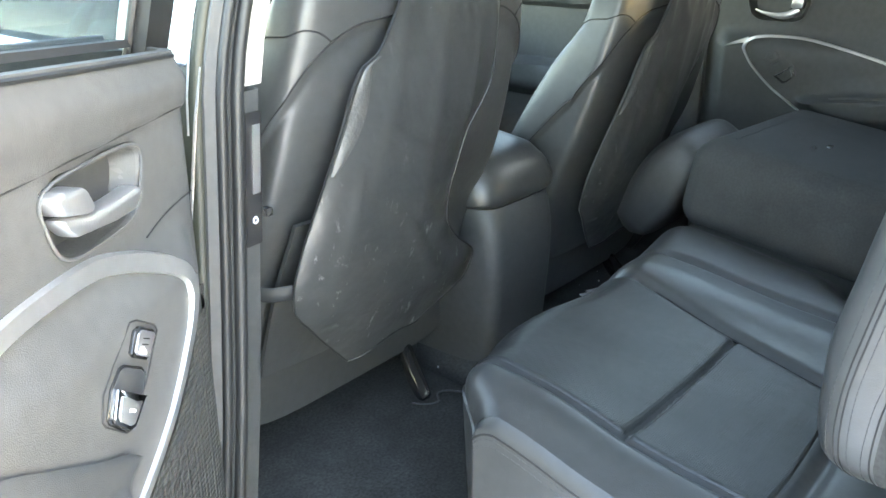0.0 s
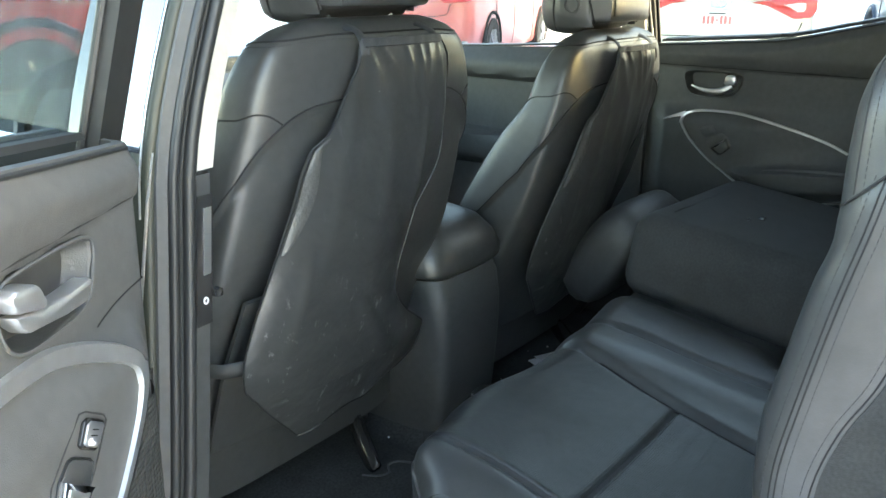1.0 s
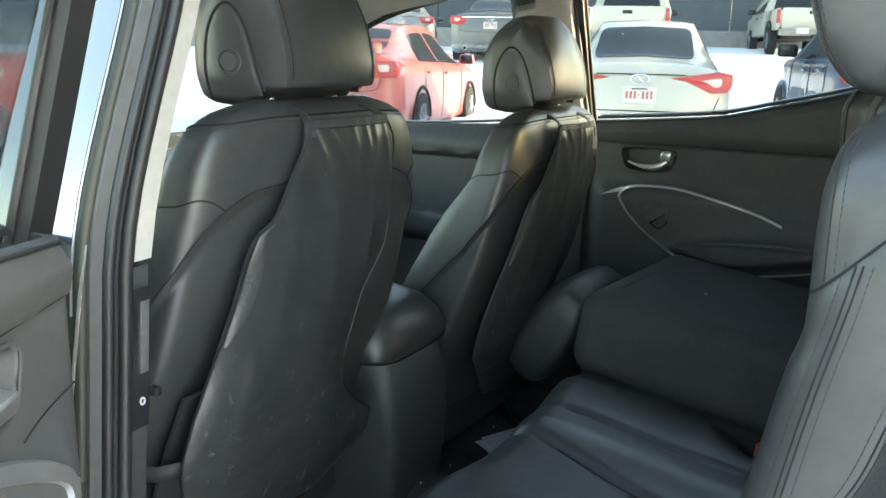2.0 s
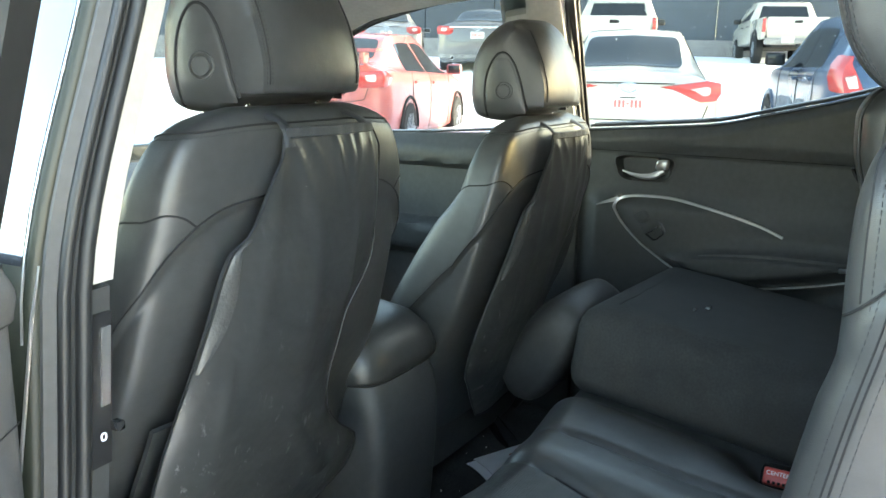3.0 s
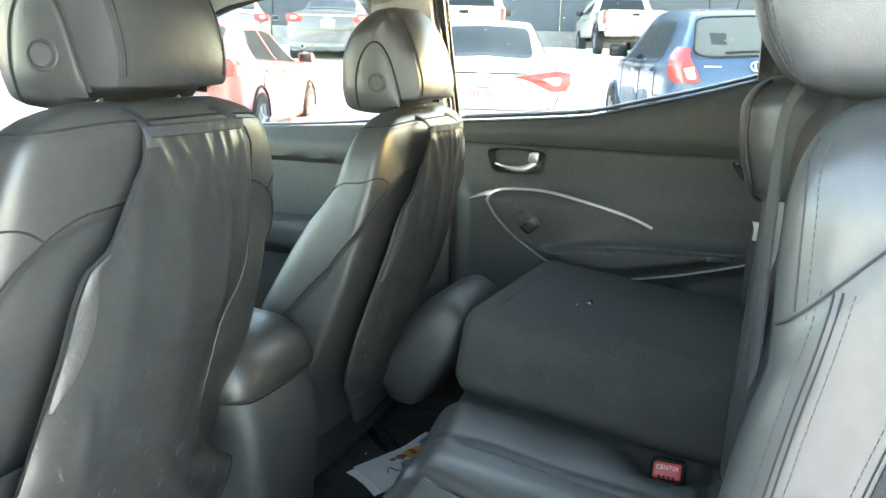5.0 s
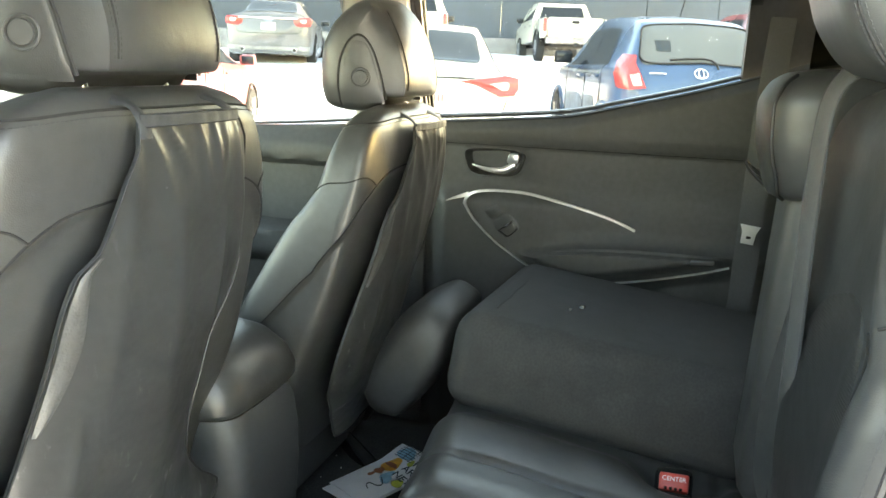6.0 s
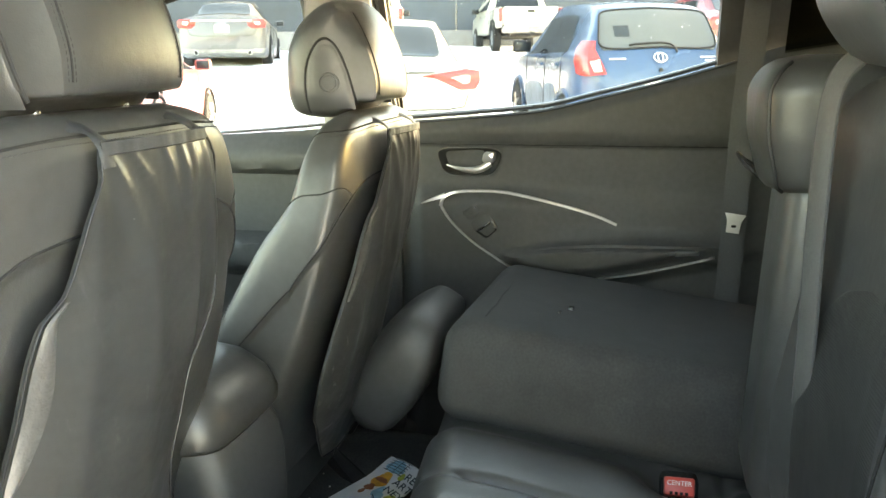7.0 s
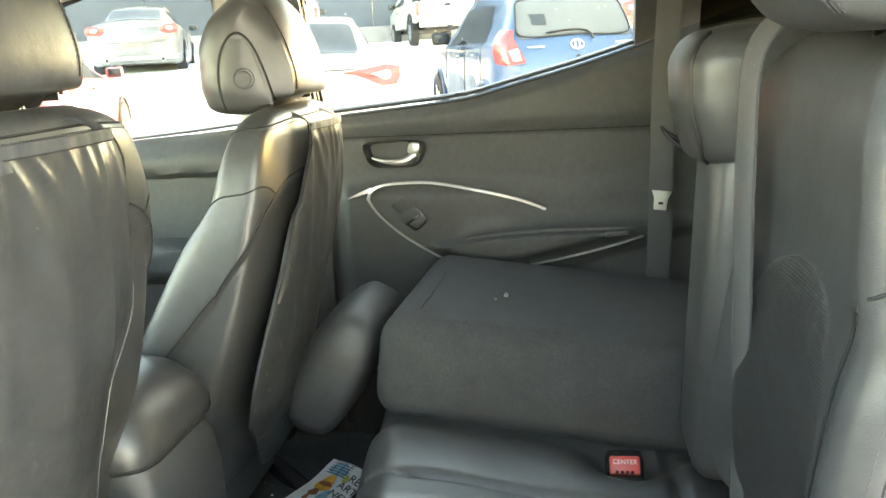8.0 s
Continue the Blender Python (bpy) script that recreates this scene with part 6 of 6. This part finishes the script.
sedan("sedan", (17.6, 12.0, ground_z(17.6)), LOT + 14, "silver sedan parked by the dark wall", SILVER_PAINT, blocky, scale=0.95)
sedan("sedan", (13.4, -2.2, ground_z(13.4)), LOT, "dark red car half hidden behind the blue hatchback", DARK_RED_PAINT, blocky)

HATCH = [(0.0, 0.38, 0.72, 0.80, 0.50, 0.40), (0.02, 0.30, 0.86, 0.93, 0.62, 0.50), (0.07, 0.26, 0.95, 1.02, 0.69, 0.585), (0.15, 0.24, 0.99, 1.13, 0.735, 0.60), (0.26, 0.22, 1.00, 1.285, 0.755, 0.575), (0.38, 0.21, 1.01, 1.405, 0.762, 0.55), (0.50, 0.20, 1.01, 1.462, 0.765, 0.535),
         (0.75, 0.20, 1.00, 1.492, 0.767, 0.53), (1.3, 0.20, 0.98, 1.512, 0.768, 0.53), (2.0, 0.20, 0.95, 1.485, 0.768, 0.53), (2.4, 0.20, 0.94, 1.37, 0.767, 0.55), (2.85, 0.20, 0.93, 1.13, 0.765, 0.59), (3.10, 0.20, 0.91, 0.99, 0.76, 0.60), (3.55, 0.24, 0.80, 0.84, 0.69, 0.50), (3.75, 0.32, 0.64, 0.66, 0.54, 0.36)]


def hatchback():
    c, at = car_base("hatchback", (7.19, -0.60, 0.315), LOT + 2.2, "dirty blue hatchback with red and white tail lamps", BLUE_PAINT, HATCH, 3.75)
    # it stands nose up on the rising lot
    c.matrix_basis = pose(7.19, -0.60, 0.315, 0, -2.2, LOT + 2.2)
    crown = [(zt, s) for s, _, _, zt, _, _ in HATCH if s < 1.0]

    def tail(y, z, out=0.006):
        """A point on the tail's skin at a height."""
        return Vector((lerp_table(crown, z)[0] - out + 0.05 * (abs(y) / 0.6) ** 3, y, z))

    SALT = material("dried_salt", (0.30, 0.32, 0.35), 0.8, grain=0.25, stain=0.35, scale=14)
    # pale base colour holds light reflected by and passing through this window
    lit_glass = material("lit_glass_pane", (0.10, 0.105, 0.10), 0.16, spec=0.4, stain=0.35, scale=6)
    rear_glass(c, at, 0.105, 0.405, edge=0.845, mat=lit_glass)
    edge = []
    for k in range(81):
        t = 2 * math.pi * k / 80
        a, b = 0.5 + 0.5 * math.copysign(abs(math.cos(t)) ** 0.35, math.cos(t)), 0.5 + 0.5 * math.copysign(abs(math.sin(t)) ** 0.35, math.sin(t))
        q = 1 - 0.155 * abs(2 * a - 1) * (1 - 0.16 * (2 * b - 1) ** 6)
        edge.append(at(0.105 + 0.30 * b, q, 1 if a >= 0.5 else -1) + Vector((-0.012, 0, 0.010)))
    part("glass_seal", tube(edge, 0.009, 6), GAP, c, "black rubber round the rear window")
    rear_glass(c, at, 2.90, 2.15, "windscreen")
    for side in (1, -1):
        glass_patch(c, at, (0.74, 0.92), (1.50, 1.50), 0.61, 0.785, side)
        glass_patch(c, at, (1.57, 1.57), (2.72, 2.15), 0.61, 0.785, side)
        for s in (0.78, 1.53, 2.55):
            gap_line(c, [at(s, q, side, 0.001) for q in (0.20, 0.28, 0.36, 0.44, 0.52, 0.58)])
        for s in (0.98, 1.75):
            part("door_handle", rbox(at(s, 0.45, side, 0.014), (0.17, 0.03, 0.035), 0.01), BLUE_PAINT, c)
        wing_mirror(c, 2.42, side * 0.745, 1.04, GAP)
        for s in (0.62, 3.05):
            wheel(c, s, side * 0.775, 0.30)
            part("wheel_well", disc((s, side * 0.60, 0.31), (0, side, 0), 0.345, 0.171, 32), GAP, c, "dark wheel well")
            part("wheel_arch", tube([Vector((s + 0.355 * math.cos(a), side * 0.765, 0.30 + 0.355 * math.sin(a))) for a in [math.pi * i / 20 for i in range(21)]], 0.026, 8), BLUE_PAINT, c, "flared wheel arch")
        lamp = part("tail_lamp", loft([[Vector((s + 0.32 * (z - 0.83), side * y, z)) for y, z in ((0.50 + d, 0.84), (0.725 + e, 0.825), (0.745 + e, 0.95), (0.715 + e, 1.06), (0.655 + e, 1.135), (0.60 + d, 1.06), (0.545 + d, 0.95))] for s, d, e in ((-0.005, 0.01, -0.055), (0.03, 0.0, -0.025), (0.12, 0.01, 0.0), (0.22, 0.02, 0.018))]), LAMP_RED, c, "red tail lamp")
        part("clear_insert", loft([[Vector((s, side * y, z)) for y, z in ((0.555, 0.865), (0.64 + e, 0.86), (0.655 + e, 0.955), (0.59, 0.975))] for s, e in ((-0.010, -0.02), (0.06, 0.03))]), LAMP_CLEAR, lamp, "pale reversing lamp")
        for s0, s1 in ((1.00, 1.50), (1.56, 2.52)):
            part("salt_smear", grid(lambda a, b: at(s0 + (s1 - s0) * a, 0.20 + (0.17 - 0.05 * (2 * a - 1) ** 6) * b, side, 0.004), 12, 8), SALT, c, "dried salt on the door")
    part("wiper", tube([tail(y, z, 0.022) for y, z in ((-0.16, 1.03), (-0.15, 1.075), (-0.11, 1.105), (-0.03, 1.118), (0.12, 1.112), (0.28, 1.098))], 0.010, 6), GAP, c, "black rear wiper")
    for rx, rz in ((0.062, 0.042), (0.024, 0.042)):
        part("emblem", tube([tail(rx * math.cos(t), 0.985 + rz * math.sin(t)) for t in [2 * math.pi * i / 24 for i in range(25)]], 0.006, 6), SATIN, c, "bright oval emblem")
    for y, z, w in ((0.40, 0.975, 0.15), (-0.46, 0.985, 0.15), (-0.48, 0.955, 0.11)):
        part("badge_bar", tube([tail(y + w * (i / 6 - 0.5), z) for i in range(7)], 0.008, 5), SATIN, c)
    part("lock_button", disc(tail(0, 0.875), (-1, 0, 0), 0.02, 0.01), GAP, c)
    plate(c, 0.70, -0.005, bars=False)
    part("antenna", tube([(0.85, 0, 1.49), (0.72, 0, 1.68)], 0.006, 5), GAP, c)
    part("bumper", loft([[Vector((s, y, z)) for y, z in ((-w, 0.36), (w, 0.36), (w, 0.62), (-w, 0.62))] for s, w in ((-0.05, 0.50), (-0.03, 0.60), (0.04, 0.69), (0.16, 0.745), (0.26, 0.765))]), BLUE_PAINT, c)
    # a head restraint dimly seen through the glass
    part("head_restraint", grid(lambda a, b: tail(0.43 - 0.17 * a, 1.17 + 0.10 * b, 0.016), 6, 4, 0.003), PANEGREY, c, "dark head restraint behind the glass")


hatchback()


def pickup(place, heading, label, mat):
    c = thing("pickup_truck", (0, 0, 0), label, "pickup truck", group="trucks parked in the lot")
    w = 0.87
    # cargo bed: floor, two sides, tailgate
    part("bed_side", prism([(0.05, 0.62), (1.75, 0.62), (1.75, 1.16), (0.05, 1.16)], w - 0.10, w, "y", 0.03), mat, c)
    part("bed_side", prism([(0.05, 0.62), (1.75, 0.62), (1.75, 1.16), (0.05, 1.16)], -w, -w + 0.10, "y", 0.03), mat, c)
    part("bed_floor", rbox((0.9, 0, 0.66), (1.7, 1.5, 0.06), 0.01), GAP, c)
    tg = part("tailgate", rbox((0.03, 0, 0.90), (0.08, 2 * w - 0.28, 0.54), 0.02), mat, c, "pale tailgate")
    part("tailgate_handle", rbox((-0.015, 0, 1.05), (0.02, 0.20, 0.07), 0.01), GAP, tg, "black handle")
    prof = [(1.78, 0.55), (1.78, 1.10), (1.86, 1.18), (2.02, 1.62), (2.12, 1.68), (3.25, 1.68), (3.40, 1.62), (3.95, 1.18), (4.05, 1.12), (5.05, 1.02), (5.15, 0.90), (5.15, 0.50)]
    bm = prism(prof, -w, w, "y")
    for v in bm.verts:
        if v.co.z > 1.2:
            v.co.y *= 0.80
    bmesh.ops.recalc_face_normals(bm, faces=bm.faces)
    bmesh.ops.bevel(bm, geom=bm.edges[:], offset=0.03, segments=2, profile=0.5, affect="EDGES")
    part("cab", bm, mat, c)
    part("rear_window", loft([[Vector((1.865 + 0.36 * (z - 1.2) - 0.012, y * (1 - 0.16 * (z - 1.22) / 0.38), z)) for y in (-0.66, 0.66)] + [Vector((1.875 + 0.36 * (z - 1.2), y * (1 - 0.16 * (z - 1.22) / 0.38), z)) for y in (0.66, -0.66)] for z in (1.22, 1.56)]), DARKPANE, c)
    for side in (1, -1):
        for s0, s1, t0, t1 in ((2.02, 2.85, 2.14, 2.80), (2.93, 3.80, 2.90, 3.38)):
            part("side_window", loft([[Vector((a, side * (w * 0.97 - 0.17 * f + e), z)) for a, e in ((p, 0.0), (q, 0.0), (q, 0.012), (p, 0.012))] for p, q, z, f in ((s0, s1, 1.20, 0.0), (t0, t1, 1.60, 1.0))]), DARKPANE, c)
        lamp = part("tail_lamp", rbox((0.06, side * (w - 0.05), 0.96), (0.125, 0.085, 0.34), 0.02), LAMP_RED, c, "red tail lamp")
        part("wheel_arch", tube([Vector((1.0 + 0.46 * math.cos(a), side * (w + 0.005), 0.40 + 0.46 * math.sin(a))) for a in [math.pi * i / 16 for i in range(17)]], 0.035, 6), GAP, c)
        wheel(c, 1.0, side * (w + 0.02), 0.38)
        wheel(c, 4.2, side * (w + 0.02), 0.38)
        wing_mirror(c, 3.65, side * w, 1.22, GAP)
        for s in (2.3, 3.2):
            part("door_handle", rbox((s, side * (w + 0.01), 1.02), (0.16, 0.03, 0.035), 0.01), GAP, c)
    part("bumper", rbox((-0.10, 0, 0.56), (0.14, 1.62, 0.17), 0.03), SLUSH, c, "dirty step bumper")
    part("hitch", rbox((-0.22, 0, 0.46), (0.26, 0.10, 0.08), 0.01), GAP, c)
    part("chassis", rbox((2.4, 0, 0.50), (4.6, 1.2, 0.16), 0.03), GAP, c)
    plate(c, 0.60, -0.175, 0.25, bars=False)
    c.matrix_basis = pose(*place, 0, 0, heading)
    return c


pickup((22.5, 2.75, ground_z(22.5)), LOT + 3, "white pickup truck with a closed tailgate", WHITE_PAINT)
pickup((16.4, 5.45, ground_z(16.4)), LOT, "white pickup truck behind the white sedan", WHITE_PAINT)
TRUCK_RED = paint("truck_red", (0.30, 0.03, 0.02), 0.15)
rt = pickup((3.41, 5.52, 0.10), 150, "red pickup truck with a bedside marking ahead of the car", TRUCK_RED)
part("marking", text_bm("4X4", 0.12, Matrix.Translation((0.75, 0.875, 1.02)) @ Euler((radians(90), 0, radians(180))).to_matrix().to_4x4(), 0.004), PLATE, rt, "pale bedside lettering")


def far_wall():
    """A long dark metal-clad wall behind the lot."""
    WALL = material("dark_cladding", (0.045, 0.056, 0.070), 0.6, grain=0.1, stain=0.25, scale=3)
    w = thing("building", (28, 8, 1.5), "long dark blue-grey metal-clad building wall", "building")
    for i in range(24):
        y0 = -6.0 + 2.4 * i
        bm = rbox((0, y0 + 1.2, 4.6), (0.2, 2.385, 7.2), 0.012, 1)
        part("panel", bm, WALL, w)
    part("footing", rbox((-0.05, 22.8, 1.0), (0.3, 57.6, 1.3), 0.02), material("footing", (0.22, 0.21, 0.20), 0.9, grain=0.2, scale=6), w)
    part("parapet", rbox((0, 22.8, 8.3), (0.4, 57.8, 0.3), 0.03), WALL, w)
    w["base"] = (0, 0, 0)
    for o in w.children:
        o.matrix_parent_inverse = Matrix()
    w.matrix_basis = pose(28.5, 2.5, 0.6, 0, 0, LOT)


far_wall()


# ---- the car's own nose and wheels, closing it in front of the windscreen ----
def car_front():
    c = thing("car_front", (0, 0, 0), "dark green bonnet and wings ahead of the windscreen", "car front", kind="structure")
    rows = [(1.36, 1.02, 0.90), (1.6, 0.99, 0.91), (2.0, 0.93, 0.90), (2.25, 0.86, 0.86), (2.34, 0.74, 0.80), (2.36, 0.50, 0.74), (2.30, 0.34, 0.70)]
    part("bonnet", loft([[Vector((y, w * math.copysign(abs(math.cos(t)) ** 0.5, math.cos(t)), 0.32 + (z - 0.32) * abs(math.sin(t)) ** 0.35)) for t in [math.pi * i / 24 for i in range(25)]] for y, z, w in rows]), CARPAINT, c)
    part("grille", rbox((2.37, 0, 0.66), (0.03, 0.8, 0.20), 0.02), GLOSSY, c, "black grille")
    for side in (1, -1):
        part("headlamp", rbox((2.30, side * 0.66, 0.74), (0.10, 0.30, 0.10), 0.03), LAMP_CLEAR, c)
        for s in (1.78, -1.42):
            wheel(c, s, side * 0.93, 0.36)
    c.matrix_basis = pose(0, 0, 0, 0, 0, 90)


car_front()
